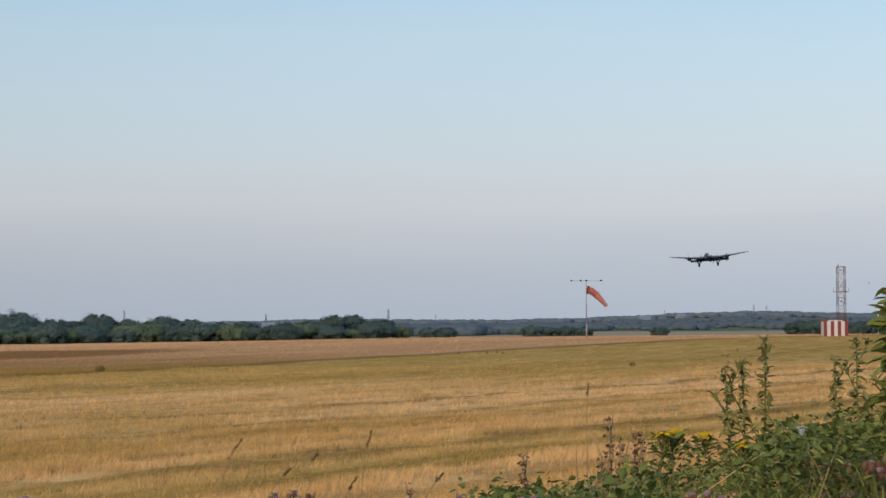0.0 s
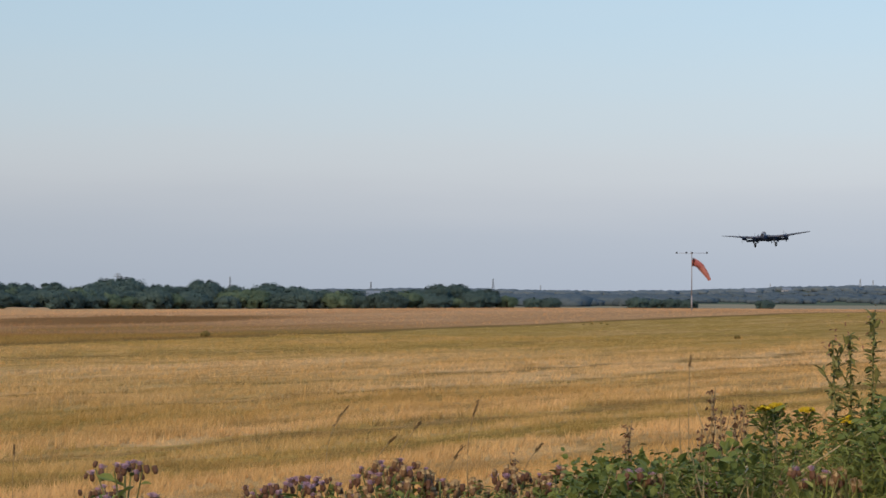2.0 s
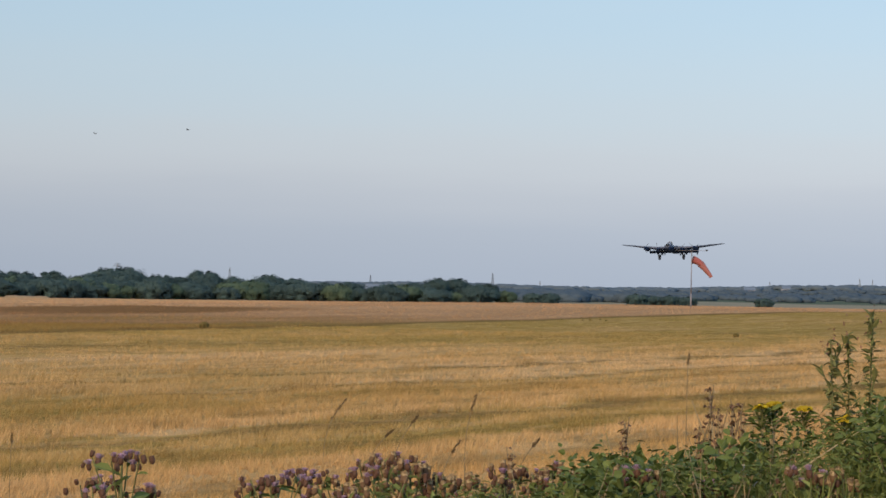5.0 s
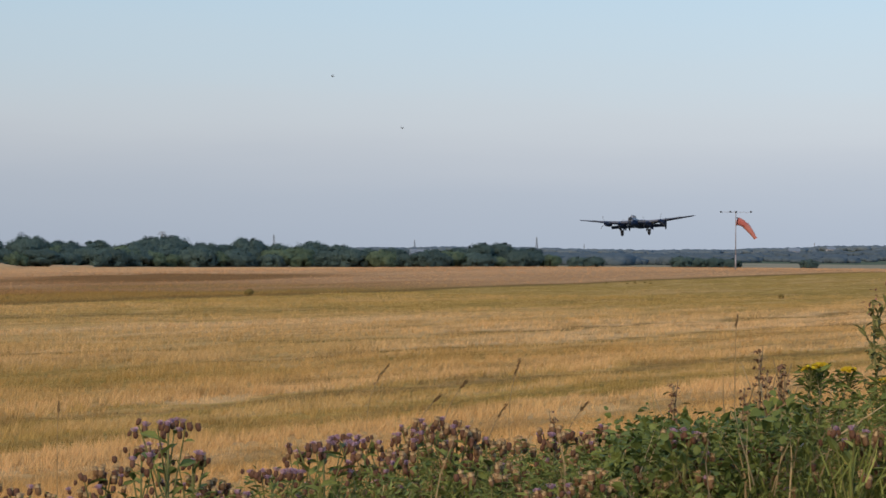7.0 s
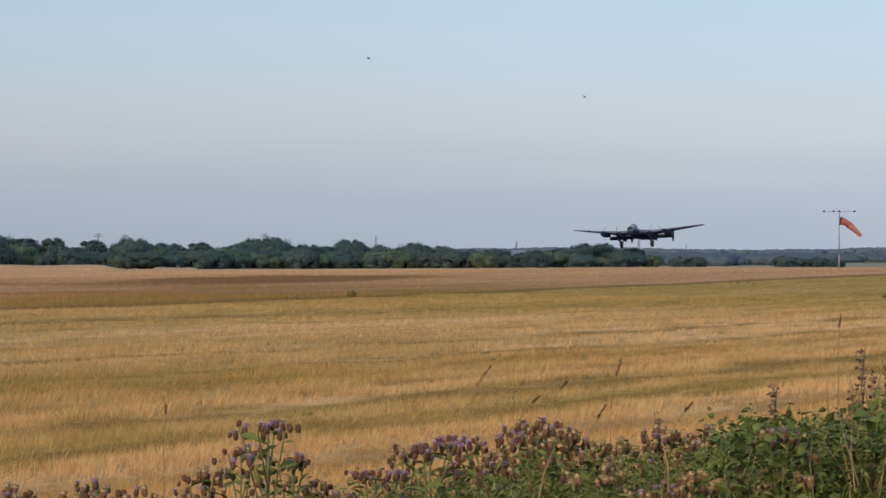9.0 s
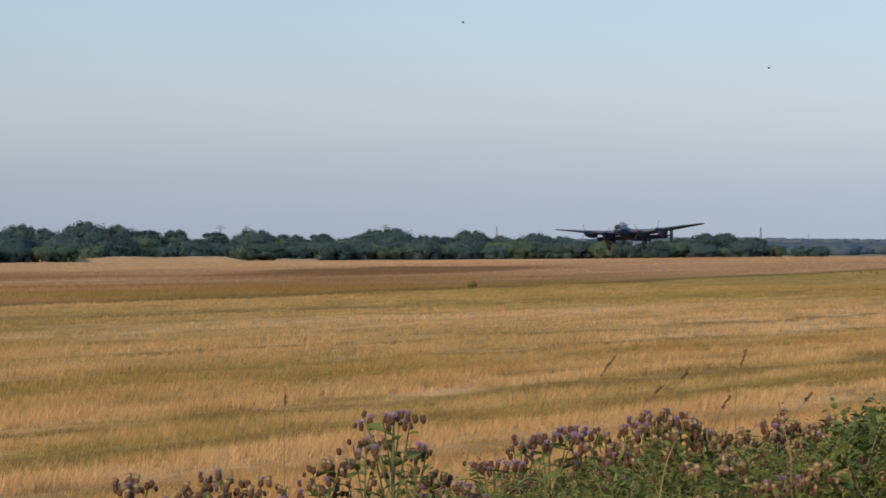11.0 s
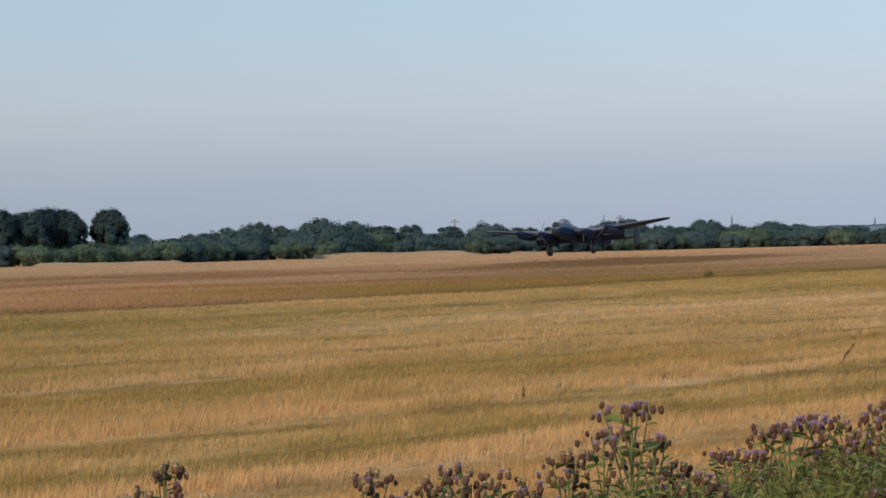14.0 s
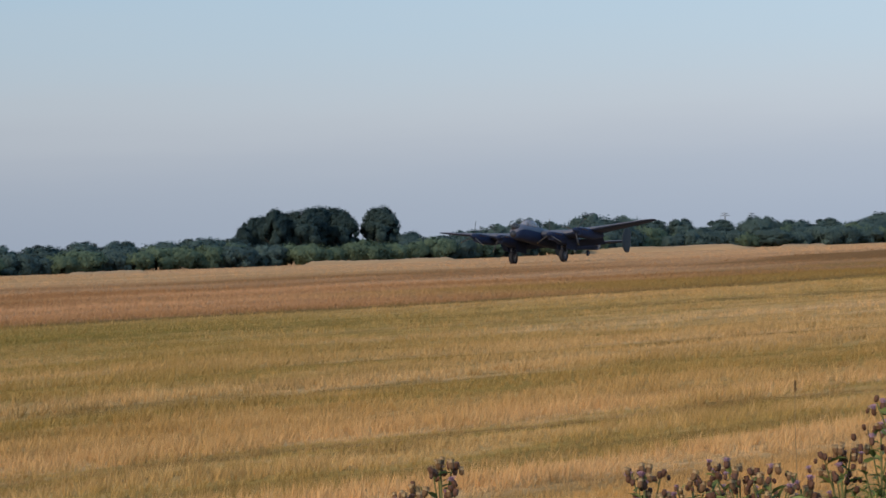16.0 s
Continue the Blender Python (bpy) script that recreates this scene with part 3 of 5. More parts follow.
M_EXH = plain("burnt_steel", (0.10, 0.065, 0.05), 0.6, 0.6, 0.4, 8)
M_BLADE_P = plain("propeller_grey", (0.05, 0.052, 0.06), 0.45, 0, 0.2, 2)
M_TIP = plain("yellow_tip_paint", (0.22, 0.18, 0.08), 0.5, 0, 0.2, 2)
M_FRAME = plain("canopy_frame_paint", (0.10, 0.10, 0.09), 0.5, 0, 0.2, 4)
M_ROUND_R = plain("dull_red_paint", (0.22, 0.04, 0.03), 0.6, 0, 0.2, 4)
M_ROUND_B = plain("dull_blue_paint", (0.03, 0.05, 0.13), 0.6, 0, 0.2, 4)


def glass_material():
    m = Nodes("canopy_glass", 0.08, 0.0, 0.6)
    m.bsdf.inputs["Transmission Weight"].default_value = 0.55
    return m.colour((0.46, 0.47, 0.54))


M_GLASS = glass_material()
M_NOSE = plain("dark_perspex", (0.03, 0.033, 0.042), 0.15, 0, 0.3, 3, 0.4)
M_FIN = plain("dull_green_paint", (0.028, 0.036, 0.042), 0.6, 0, 0.3, 1.5, 0.2)


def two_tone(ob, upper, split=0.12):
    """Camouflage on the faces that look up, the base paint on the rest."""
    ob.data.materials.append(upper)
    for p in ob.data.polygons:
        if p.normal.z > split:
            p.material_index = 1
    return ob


def airfoil(le, y, z, chord, thick, n=12):
    """A closed wing section at y: le is its leading edge."""
    up, lo = [], []
    for i in range(n + 1):
        t = 0.5 * (1 - math.cos(math.pi * i / n))
        h = 5 * thick * (0.2969 * math.sqrt(t) - 0.126 * t - 0.3516 * t * t + 0.2843 * t ** 3 - 0.1015 * t ** 4)
        up.append(Vector((le - t * chord, y, z + chord * h * 1.15)))
        lo.append(Vector((le - t * chord, y, z - chord * h * 0.85)))
    return up + lo[-2:0:-1]


def build_wing(side, plane):
    bm = bmesh.new()
    # distance out, leading edge, chord, thickness
    secs = [(0.6, 2.1, 4.95, 0.235), (4.4, 1.95, 4.55, 0.22), (7.2, 1.65, 3.85, 0.185), (11.0, 1.1, 2.95, 0.13), (14.2, 0.62, 2.1, 0.11), (15.1, 0.3, 1.5, 0.10), (15.45, -0.05, 0.85, 0.09), (15.54, -0.3, 0.35, 0.08)]
    rings = []
    for y, le, ch, th in secs:
        z = 0.08 + max(0.0, y - 4.4) * math.tan(radians(7.0))
        rings.append(airfoil(le, side * y, z, ch, th))
    loft(bm, rings)
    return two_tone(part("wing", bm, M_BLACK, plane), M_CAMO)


def wing_z(y):
    return 0.08 + max(0.0, abs(y) - 4.4) * math.tan(radians(7.0))


def build_nacelle(y, inner, plane):
    zc = wing_z(y) - 0.48
    tail = -3.9 if inner else -2.3
    secs = [(4.38, 0.0, 0.33, 0.36), (4.26, -0.02, 0.40, 0.46), (3.9, -0.06, 0.45, 0.57), (3.0, -0.06, 0.49, 0.63), (1.8, -0.04, 0.54, 0.66), (0.2, 0.0, 0.52, 0.60), (-1.6, 0.12, 0.36, 0.34), (tail, 0.22, 0.06, 0.06)]
    if inner:
        secs = [(x, dz - (0.10 if x < 2.5 else 0), ry * (1.15 if x < 2.5 else 1), rz * (1.15 if -1 < x < 2.5 else 1)) for x, dz, ry, rz in secs]
    bm = bmesh.new()
    loft(bm, [oval(x, y, zc + dz, ry, rz, 16, 2.5) for x, dz, ry, rz in secs])
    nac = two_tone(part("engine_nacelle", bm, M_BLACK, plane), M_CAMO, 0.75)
    bm = bmesh.new()
    loft(bm, [oval(x, y, zc - 0.42 + dz, ry, rz, 14, 3.0) for x, dz, ry, rz in [(4.18, 0, 0.30, 0.13), (4.12, 0, 0.36, 0.19), (3.4, 0.04, 0.36, 0.21), (2.4, 0.16, 0.28, 0.10)]])
    part("radiator_intake", bm, M_BLACK, nac)
    for s in (-1, 1):
        bm = bmesh.new()
        for i in range(6):
            x = 3.8 - 0.24 * i
            tube(bm, (x, y + s * 0.40, zc + 0.22), (x - 0.16, y + s * 0.53, zc + 0.20), 0.055, 0.05, 6)
        part("exhaust_stubs", bm, M_EXH, nac, "row of burnt exhaust stubs")
    return nac


def build_propeller(y, inner, plane):
    """A three-bladed propeller that turns about its own x axis."""
    zc = wing_z(y) - 0.48
    bm = bmesh.new()
    loft(bm, [oval(x, 0, 0, r, r, 16, 2.0) for x, r in [(-0.06, 0.36), (0.15, 0.34), (0.45, 0.24), (0.66, 0.11), (0.74, 0.02)]])
    hub = part("propeller", bm, M_BLACK, plane, "dark three-bladed propeller with pointed spinner")
    hub.matrix_basis = pose(4.45, y, zc)
    for k in range(3):
        a = 2 * math.pi * k / 3
        bm = bmesh.new()
        rings = []
        for r, ch, tw in [(0.25, 0.09, 60), (0.6, 0.14, 48), (1.1, 0.16, 36), (1.6, 0.14, 27), (1.80, 0.11, 24)]:
            rings.append([Matrix.Rotation(a, 3, "X") @ (Matrix.Rotation(radians(tw), 3, "Z") @ Vector((ch / 2 * cx, 0.035 * cy, 0)) + Vector((0.14, 0, r))) for cx, cy in ((0, 1), (1, 0), (0, -1), (-1, 0))])
        loft(bm, rings)
        blade = part("blade", bm, M_BLADE_P, hub)
        bm = bmesh.new()
        rings = [[Matrix.Rotation(a, 3, "X") @ (Matrix.Rotation(radians(24), 3, "Z") @ Vector((ch / 2 * cx, 0.03 * cy, 0)) + Vector((0.14, 0, r))) for cx, cy in ((0, 1), (1, 0), (0, -1), (-1, 0))] for r, ch in ((1.802, 0.11), (1.90, 0.08), (1.95, 0.03))]
        loft(bm, rings)
        part("blade_tip", bm, M_TIP, hub, "yellow blade tip")
    return hub


def build_wheel(plane, x, y, z, r, w, label):
    """A wheel that turns about its own y axis."""
    bm = bmesh.new()
    prof = [(-w / 2, r * 0.55), (-w / 2, r * 0.82), (-w * 0.36, r * 0.96), (0, r), (w * 0.36, r * 0.96), (w / 2, r * 0.82), (w / 2, r * 0.55)]
    n = 28
    vs = [[bm.verts.new((q * math.cos(2 * math.pi * i / n), p, q * math.sin(2 * math.pi * i / n))) for p, q in prof] for i in range(n)]
    for i in range(n):
        for j in range(len(prof) - 1):
            bm.faces.new((vs[i][j], vs[(i + 1) % n][j], vs[(i + 1) % n][j + 1], vs[i][j + 1])).smooth = True
    bmesh.ops.recalc_face_normals(bm, faces=bm.faces)
    tyre = part("wheel", bm, M_TYRE, plane, label)
    tyre.matrix_basis = pose(x, y, z)
    bm = bmesh.new()
    tube(bm, (0, -w * 0.38, 0), (0, w * 0.38, 0), r * 0.56, None, 20)
    for i in range(5):
        a = 2 * math.pi * i / 5
        tube(bm, (r * 0.36 * math.cos(a), -w * 0.43, r * 0.36 * math.sin(a)), (r * 0.36 * math.cos(a), w * 0.43, r * 0.36 * math.sin(a)), r * 0.07, None, 6)
    part("hub", bm, M_LEG, tyre, "grey metal wheel hub")
    return tyre


def build_aircraft():
    plane = thing("bomber_aircraft", "dark four-engined vintage propeller bomber landing with wheels down", "aircraft")
    bm = bmesh.new()
    secs = [(7.15, -0.42, 0.30, 0.34), (6.95, -0.34, 0.58, 0.60), (6.5, -0.16, 0.76, 0.84), (5.7, -0.02, 0.84, 0.99), (4.4, 0.0, 0.87, 1.04), (2.0, -0.02, 0.93, 1.10), (-2.0, -0.02, 0.93, 1.10), (-4.2, 0.02, 0.89, 1.04),
            (-7.0, 0.16, 0.73, 0.84), (-9.6, 0.30, 0.58, 0.64), (-11.6, 0.40, 0.46, 0.50), (-12.9, 0.45, 0.40, 0.44)]
    loft(bm, [oval(x, 0, cz, ry, rz, 28, 2.5) for x, cz, ry, rz in secs])
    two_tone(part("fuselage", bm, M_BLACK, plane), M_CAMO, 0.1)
    # cockpit: glazing with its frame bars
    bm = bmesh.new()
    loft(bm, [oval(x, 0, cz, ry, rz, 16, 2.4) for x, cz, ry, rz in [(4.95, 0.95, 0.34, 0.12), (4.5, 1.0, 0.52, 0.55), (4.0, 1.05, 0.56, 0.72), (3.0, 1.05, 0.56, 0.74), (2.2, 1.02, 0.48, 0.62), (1.5, 0.98, 0.32, 0.40), (1.1, 0.95, 0.16, 0.16)]])
    canopy = part("canopy", bm, M_GLASS, plane, "glazed cockpit canopy with framing")
    for x, cz, ry, rz in [(4.52, 1.0, 0.525, 0.56), (4.0, 1.05, 0.57, 0.73), (3.5, 1.05, 0.575, 0.745), (3.0, 1.05, 0.57, 0.75), (2.2, 1.02, 0.49, 0.63), (1.5, 0.98, 0.33, 0.41)]:
        bm = bmesh.new()
        ring = oval(x, 0, cz, ry, rz, 16, 2.4)
        for a, b in zip(ring[:9], ring[1:9]):
            tube(bm, a, b, 0.035, None, 5)
        part("canopy_frame", bm, M_FRAME, canopy)
    # gun turrets: nose, back and tail
    for name, x, z, rx, rz, gx, gz in (("nose_turret", 6.55, 0.42, 0.62, 0.56, 1, 0.0), ("upper_turret", -5.4, 1.05, 0.62, 0.52, -1, 0.2), ("tail_turret", -13.1, 0.62, 0.58, 0.60, -1, 0.0)):
        bm = bmesh.new()
        bmesh.ops.create_uvsphere(bm, u_segments=18, v_segments=12, radius=1.0, matrix=Matrix.Translation((x, 0, z)) @ Matrix.Diagonal((rx, 0.56, rz, 1)))
        for f in bm.faces:
            f.smooth = True
        tur = part(name, bm, M_GLASS if x < 0 else M_NOSE, plane, "glazed gun turret")
        for s in (-0.2, 0.2):
            bm = bmesh.new()
            tube(bm, (x + gx * rx * 0.8, s, z + gz), (x + gx * (rx + 0.75), s, z + gz + 0.06), 0.03, None, 6)
            part("gun_barrel", bm, M_BLADE_P, tur)
        for k in range(5):
            a = math.pi * k / 5
            bm = bmesh.new()
            pts = [Vector((x + rx * 1.01 * math.cos(t) * math.cos(a), 0.57 * math.cos(t) * math.sin(a), z + rz * 1.01 * math.sin(t))) for t in [math.pi * j / 12 for j in range(13)]]
            for p, q in zip(pts, pts[1:]):
                tube(bm, p, q, 0.025, None, 4)
            part("turret_frame", bm, M_FRAME, tur)
    # nose glass of the bomb aimer
    bm = bmesh.new()
    bmesh.ops.create_uvsphere(bm, u_segments=16, v_segments=10, radius=1.0, matrix=Matrix.Translation((6.95, 0, -0.42)) @ Matrix.Diagonal((0.5, 0.46, 0.44, 1)))
    for f in bm.faces:
        f.smooth = True
    part("nose_glass", bm, M_NOSE, plane, "clear rounded nose glass")
    # a whip aerial behind the cockpit
    bm = bmesh.new()
    tube(bm, (0.6, 0, 1.0), (0.45, 0, 2.0), 0.035, 0.02, 6)
    part("aerial_mast", bm, M_BLACK, plane)
    for side in (1, -1):
        wing = build_wing(side, plane)
        # lowered flap under the trailing edge
        bm = bmesh.new()
        y0, y1 = 0.9 * side, 7.4 * side
        ya, yb = min(y0, y1), max(y0, y1)
        v = [bm.verts.new(p) for p in ((-1.9, ya, -0.22), (-1.9, yb, -0.12 if side > 0 else -0.22), (-2.6, yb, -0.86), (-2.6, ya, -0.95), (-1.95, ya, -0.28), (-1.95, yb, -0.2), (-2.66, yb, -0.9), (-2.66, ya, -0.99))]
        for q in ((0, 1, 2, 3), (7, 6, 5, 4), (0, 4, 5, 1), (1, 5, 6, 2), (2, 6, 7, 3), (3, 7, 4, 0)):
            bm.faces.new([v[i] for i in q])
        bmesh.ops.recalc_face_normals(bm, faces=bm.faces)
        part("flap", bm, M_BLACK, wing, "lowered landing flap")
        for nm, mt, r in (("roundel_ring", M_ROUND_B, 1.1), ("roundel_centre", M_ROUND_R, 0.5)):
            bm = bmesh.new()
            y = side * 11.0
            c = [bm.verts.new((-0.35 + 0.9 * r * math.cos(2 * math.pi * i / 24), y + r * math.sin(2 * math.pi * i / 24), wing_z(y + r * math.sin(2 * math.pi * i / 24)) + 0.245 + (0.006 if r < 1 else 0))) for i in range(24)]
            bm.faces.new(c)
            part(nm, bm, mt, wing)
        # landing gear
        y = side * 3.62
        for s in (-0.38, 0.38):
            bm = bmesh.new()
            tube(bm, (0.75, y + s, -0.75), (0.95, y + s, -1.75), 0.11, None, 10)
            tube(bm, (0.95, y + s, -1.7), (1.1, y + s, -2.62), 0.075, None, 10)
            part("gear_leg", bm, M_LEG, plane, "pale grey undercarriage leg")
            bm = bmesh.new()
            tube(bm, (-1.0, y + s, -0.7), (0.98, y + s, -1.85), 0.05, None, 8)
            part("gear_brace", bm, M_LEG, plane)
            bm = bmesh.new()
            ys = y + s * 1.75
            box(bm, (-0.9, ys - 0.02, -1.75), (1.5, ys + 0.02, -0.72), 0.012)
            part("gear_door", bm, M_BLACK, plane, "open undercarriage door")
        bm = bmesh.new()
        tube(bm, (1.1, y - 0.42, -2.51), (1.1, y + 0.42, -2.51), 0.07, None, 10)
        part("axle", bm, M_METAL, plane)
        # tailplane half and fin
        bm = bmesh.new()
        loft(bm, [airfoil(le, side * yy, 0.74, ch, 0.12, 8) for yy, le, ch in ((0.2, -10.6, 2.35), (2.5, -10.75, 2.1), (4.9, -11.0, 1.75), (5.05, -11.1, 1.4))])
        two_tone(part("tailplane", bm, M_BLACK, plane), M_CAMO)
        bm = bmesh.new()
        rings = []
        for zz, le, ch in [(-0.62, -11.9, 0.5), (-0.45, -11.45, 1.35), (0.0, -11.1, 1.95), (0.75, -10.95, 2.3), (1.5, -11.1, 2.15), (2.1, -11.4, 1.75), (2.45, -11.75, 1.2), (2.58, -12.05, 0.5)]:
            rings.append([Vector((p.x, side * 4.95 + p.z, zz)) for p in airfoil(le, 0, 0, ch, 0.09, 8)])
        loft(bm, rings)
        part("tail_fin", bm, M_FIN, plane, "rounded dark green tail fin")
    wheels = [build_wheel(plane, 1.1, s * 3.62, -2.51, 0.84, 0.52, "large black main wheel tyre") for s in (1, -1)]
    bm = bmesh.new()
    tube(bm, (-10.9, 0, 0.0), (-11.0, 0, -0.6), 0.06, None, 8)
    part("tail_wheel_leg", bm, M_LEG, plane)
    build_wheel(plane, -11.0, 0, -0.60, 0.36, 0.24, "small black tail wheel")
    props = []
    for y, inner in ((3.62, True), (-3.62, True), (7.3, False), (-7.3, False)):
        build_nacelle(y, inner, plane)
        props.append(build_propeller(y, inner, plane))
    return plane, props, wheels


AIRCRAFT, PROPS, WHEELS = build_aircraft()


# ---- windsock ----
def sock_material(name, c):
    m = Nodes(name, 0.8, 0, 0.2)
    o = m.position("object")
    m.bsdf.inputs["Sheen Weight"].default_value = 0.2
    return m.colour(m.mix(m.noise(o, 2.5, 4.0), tuple(v * 0.7 for v in c), c))


M_SOCK = sock_material("faded_orange_fabric", (0.46, 0.130, 0.110))
M_SOCK2 = sock_material("pale_orange_fabric", (0.50, 0.185, 0.155))
M_POLE = plain("weathered_pole_paint", (0.27, 0.24, 0.25), 0.5, 0.1, 0.3, 2)
M_LAMP = plain("dark_lamp_housing", (0.05, 0.05, 0.055), 0.5, 0.2, 0.2, 6)


def sock_piece(length, r0, r1, droop, n=18, steps=7):
    """A limp fabric cone along +x that droops by so many degrees; open at both ends, with a doubled wall."""
    bm = bmesh.new()
    p, rings = Vector((0, 0, 0)), []
    for k in range(steps + 1):
        t = k / steps
        a = radians(droop * t)
        ax = Vector((math.cos(a), 0, -math.sin(a)))
        nz = Vector((math.sin(a), 0, math.cos(a)))
        r = r0 + (r1 - r0) * t
        rings.append([p + (r * (1 + 0.06 * math.sin(5 * b + 3 * t))) * (math.cos(b) * Vector((0, 1, 0)) + math.sin(b) * nz * (1 - 0.18 * t)) for b in [2 * math.pi * i / n for i in range(n)]])
        p = p + ax * (length / steps)
    loft(bm, rings, close=False)
    end = (p - ax * (length / steps), droop)
    return bm, end


def build_windsock():
    base = bearing(-0.04, 380)
    gz = float(ground_z(base.x, base.y))
    ws = thing("windsock", "drooping orange windsock on a tall thin pole with lamps", "windsock", pose(base.x, base.y, gz))
    bm = bmesh.new()
    tube(bm, (0, 0, -0.3), (0, 0, 2.0), 0.11, 0.10, 10)
    tube(bm, (0, 0, 2.0), (0, 0, 7.95), 0.075, 0.05, 10)
    part("pole", bm, M_POLE, ws)
    bm = bmesh.new()
    tube(bm, (-2.05, 0, 7.85), (2.05, 0, 7.85), 0.028, None, 6)
    tube(bm, (0, -0.8, 7.85), (0, 0.8, 7.85), 0.028, None, 6)
    part("crossbar", bm, M_POLE, ws)
    for x in (-2.05, 0.0, 2.05, -0.75):
        bm = bmesh.new()
        tube(bm, (x, 0, 7.78), (x, 0, 7.9), 0.10, 0.17 if x else 0.2, 10)
        tube(bm, (x, 0, 7.9), (x, 0, 8.02), 0.17 if x else 0.2, 0.06, 10)
        part("lamp", bm, M_LAMP, ws, "small dark floodlight")
    bm = bmesh.new()
    n = 20
    for i in range(n):
        a, b = 2 * math.pi * i / n, 2 * math.pi * (i + 1) / n
        tube(bm, (0.2, 0.55 * math.cos(a), 6.6 + 0.55 * math.sin(a)), (0.2, 0.55 * math.cos(b), 6.6 + 0.55 * math.sin(b)), 0.03, None, 6)
    tube(bm, (0, 0, 7.14), (0.2, 0, 7.14), 0.03, None, 6)
    tube(bm, (0, 0, 6.06), (0.2, 0, 6.06), 0.03, None, 6)
    part("hoop", bm, M_LAMP, ws)
    bm, (end, droop) = sock_piece(1.3, 0.55, 0.50, 36)
    front = part("sock_front", bm, M_SOCK, ws, "wide open mouth of the orange sock")
    bm, _ = sock_piece(2.3, 0.50, 0.27, 10)
    tail = part("sock_tail", bm, M_SOCK2, front, "paler hanging end of the orange sock")
    return ws, front, tail, end, droop


WINDSOCK, SOCK_FRONT, SOCK_TAIL, SOCK_END, SOCK_DROOP = build_windsock()

# ---- aerial mast and its striped hut ----
M_RED = plain("signal_red_paint", (0.20, 0.045, 0.042), 0.55, 0, 0.3, 2)
M_WHITE = plain("signal_white_paint", (0.58, 0.53, 0.53), 0.55, 0, 0.2, 2)


M_MASTW = plain("weathered_white_paint", (0.26, 0.23, 0.235), 0.6, 0, 0.3, 2)

M_MASTR = plain("faded_dark_red_paint", (0.13, 0.052, 0.052), 0.6, 0, 0.3, 2)


def build_mast():
    base = bearing(5.10, 380)
    gz = float(ground_z(base.x, base.y))
    mast = thing("lattice_mast", "red and white steel lattice aerial mast beside a hut", "mast", pose(base.x + 0.75, base.y + 1.9, gz, 0, 0, 8))
    H, W, N = 9.5, 0.52, 9
    for k in range(N):
        z0, z1 = H * k / N, H * (k + 1) / N
        bm = bmesh.new()
        for sx in (-W, W):
            for sy in (-W, W):
                tube(bm, (sx, sy, z0), (sx, sy, z1), 0.04, None, 6)
        for a, b in (((-W, -W), (W, -W)), ((W, -W), (W, W)), ((W, W), (-W, W)), ((-W, W), (-W, -W))):
            tube(bm, (*a, z0 + 0.02), (*b, z1 - 0.02), 0.02, None, 5)
            tube(bm, (*b, z0 + 0.02), (*a, z1 - 0.02), 0.02, None, 5)
            tube(bm, (*a, z1 - 0.03), (*b, z1 - 0.03), 0.035, None, 5)
        part("lattice_section", bm, M_MASTR if k % 2 == 0 else M_MASTW, mast)
    bm = bmesh.new()
    box(bm, (-0.85, -0.85, 6.0), (0.85, 0.85, 6.08), 0.01)
    part("platform", bm, M_RED, mast)
    bm = bmesh.new()
    for sx in (-0.85, 0.85):
        for sy in (-0.85, 0.85):
            tube(bm, (sx, sy, 6.08), (sx, sy, 6.5), 0.025, None, 5)
    part("platform_rail", bm, M_RED, mast)
    bm = bmesh.new()
    tube(bm, (-W, -W, H), (-W, -W, H + 0.35), 0.06, 0.05, 6)
    part("obstruction_lamp", bm, M_RED, mast)


def build_hut():
    base = bearing(5.04, 377)
    gz = float(ground_z(base.x, base.y))
    hut = thing("equipment_hut", "small equipment hut painted in red and white stripes", "hut", pose(base.x, base.y, gz, 0, 0, 8))
    bm = bmesh.new()
    box(bm, (-1.62, -0.9, -0.1), (1.62, 0.9, 2.0), 0.03)
    part("body", bm, M_WHITE, hut)
    n = 7
    for k in range(n):
        for face, depth in ((-1, 0.93), (1, 0.93)):
            x0 = -1.68 + 3.36 * k / n
            bm = bmesh.new()
            top = 2.06 + (0.18 if k in (0, 1) else 0.0) + (0.06 if k > 4 else 0)
            box(bm, (x0 + 0.012, face * depth - 0.025, -0.05), (x0 + 3.36 / n - 0.012, face * depth + 0.025, top - (0.15 if k % 2 else 0)), 0.008)
            part("panel", bm, M_RED if k % 2 == 0 else M_WHITE, hut)
    bm = bmesh.new()
    box(bm, (-0.7, -0.8, 2.0), (0.95, 0.8, 2.16), 0.02)
    part("roof", bm, M_WHITE, hut)


def build_white_post():
    base = bearing(5.93, 372)
    gz = float(ground_z(base.x, base.y))
    p = thing("marker_post", "thin pale marker post standing in the grass", "post", pose(base.x, base.y, gz))
    bm = bmesh.new()
    tube(bm, (0, 0, -0.2), (0, 0, 4.1), 0.06, 0.05, 8)
    part("post", bm, M_WHITE, p)
    bm = bmesh.new()
    tube(bm, (0, 0, 4.1), (0, 0, 4.25), 0.09, 0.02, 8)
    part("cap", bm, M_LAMP, p)


build_mast()
build_hut()
build_white_post()

# ---- pylons and far house ----
M_STEEL = plain("galvanised_steel", (0.22, 0.24, 0.27), 0.6, 0.3, 0.2, 0.2)


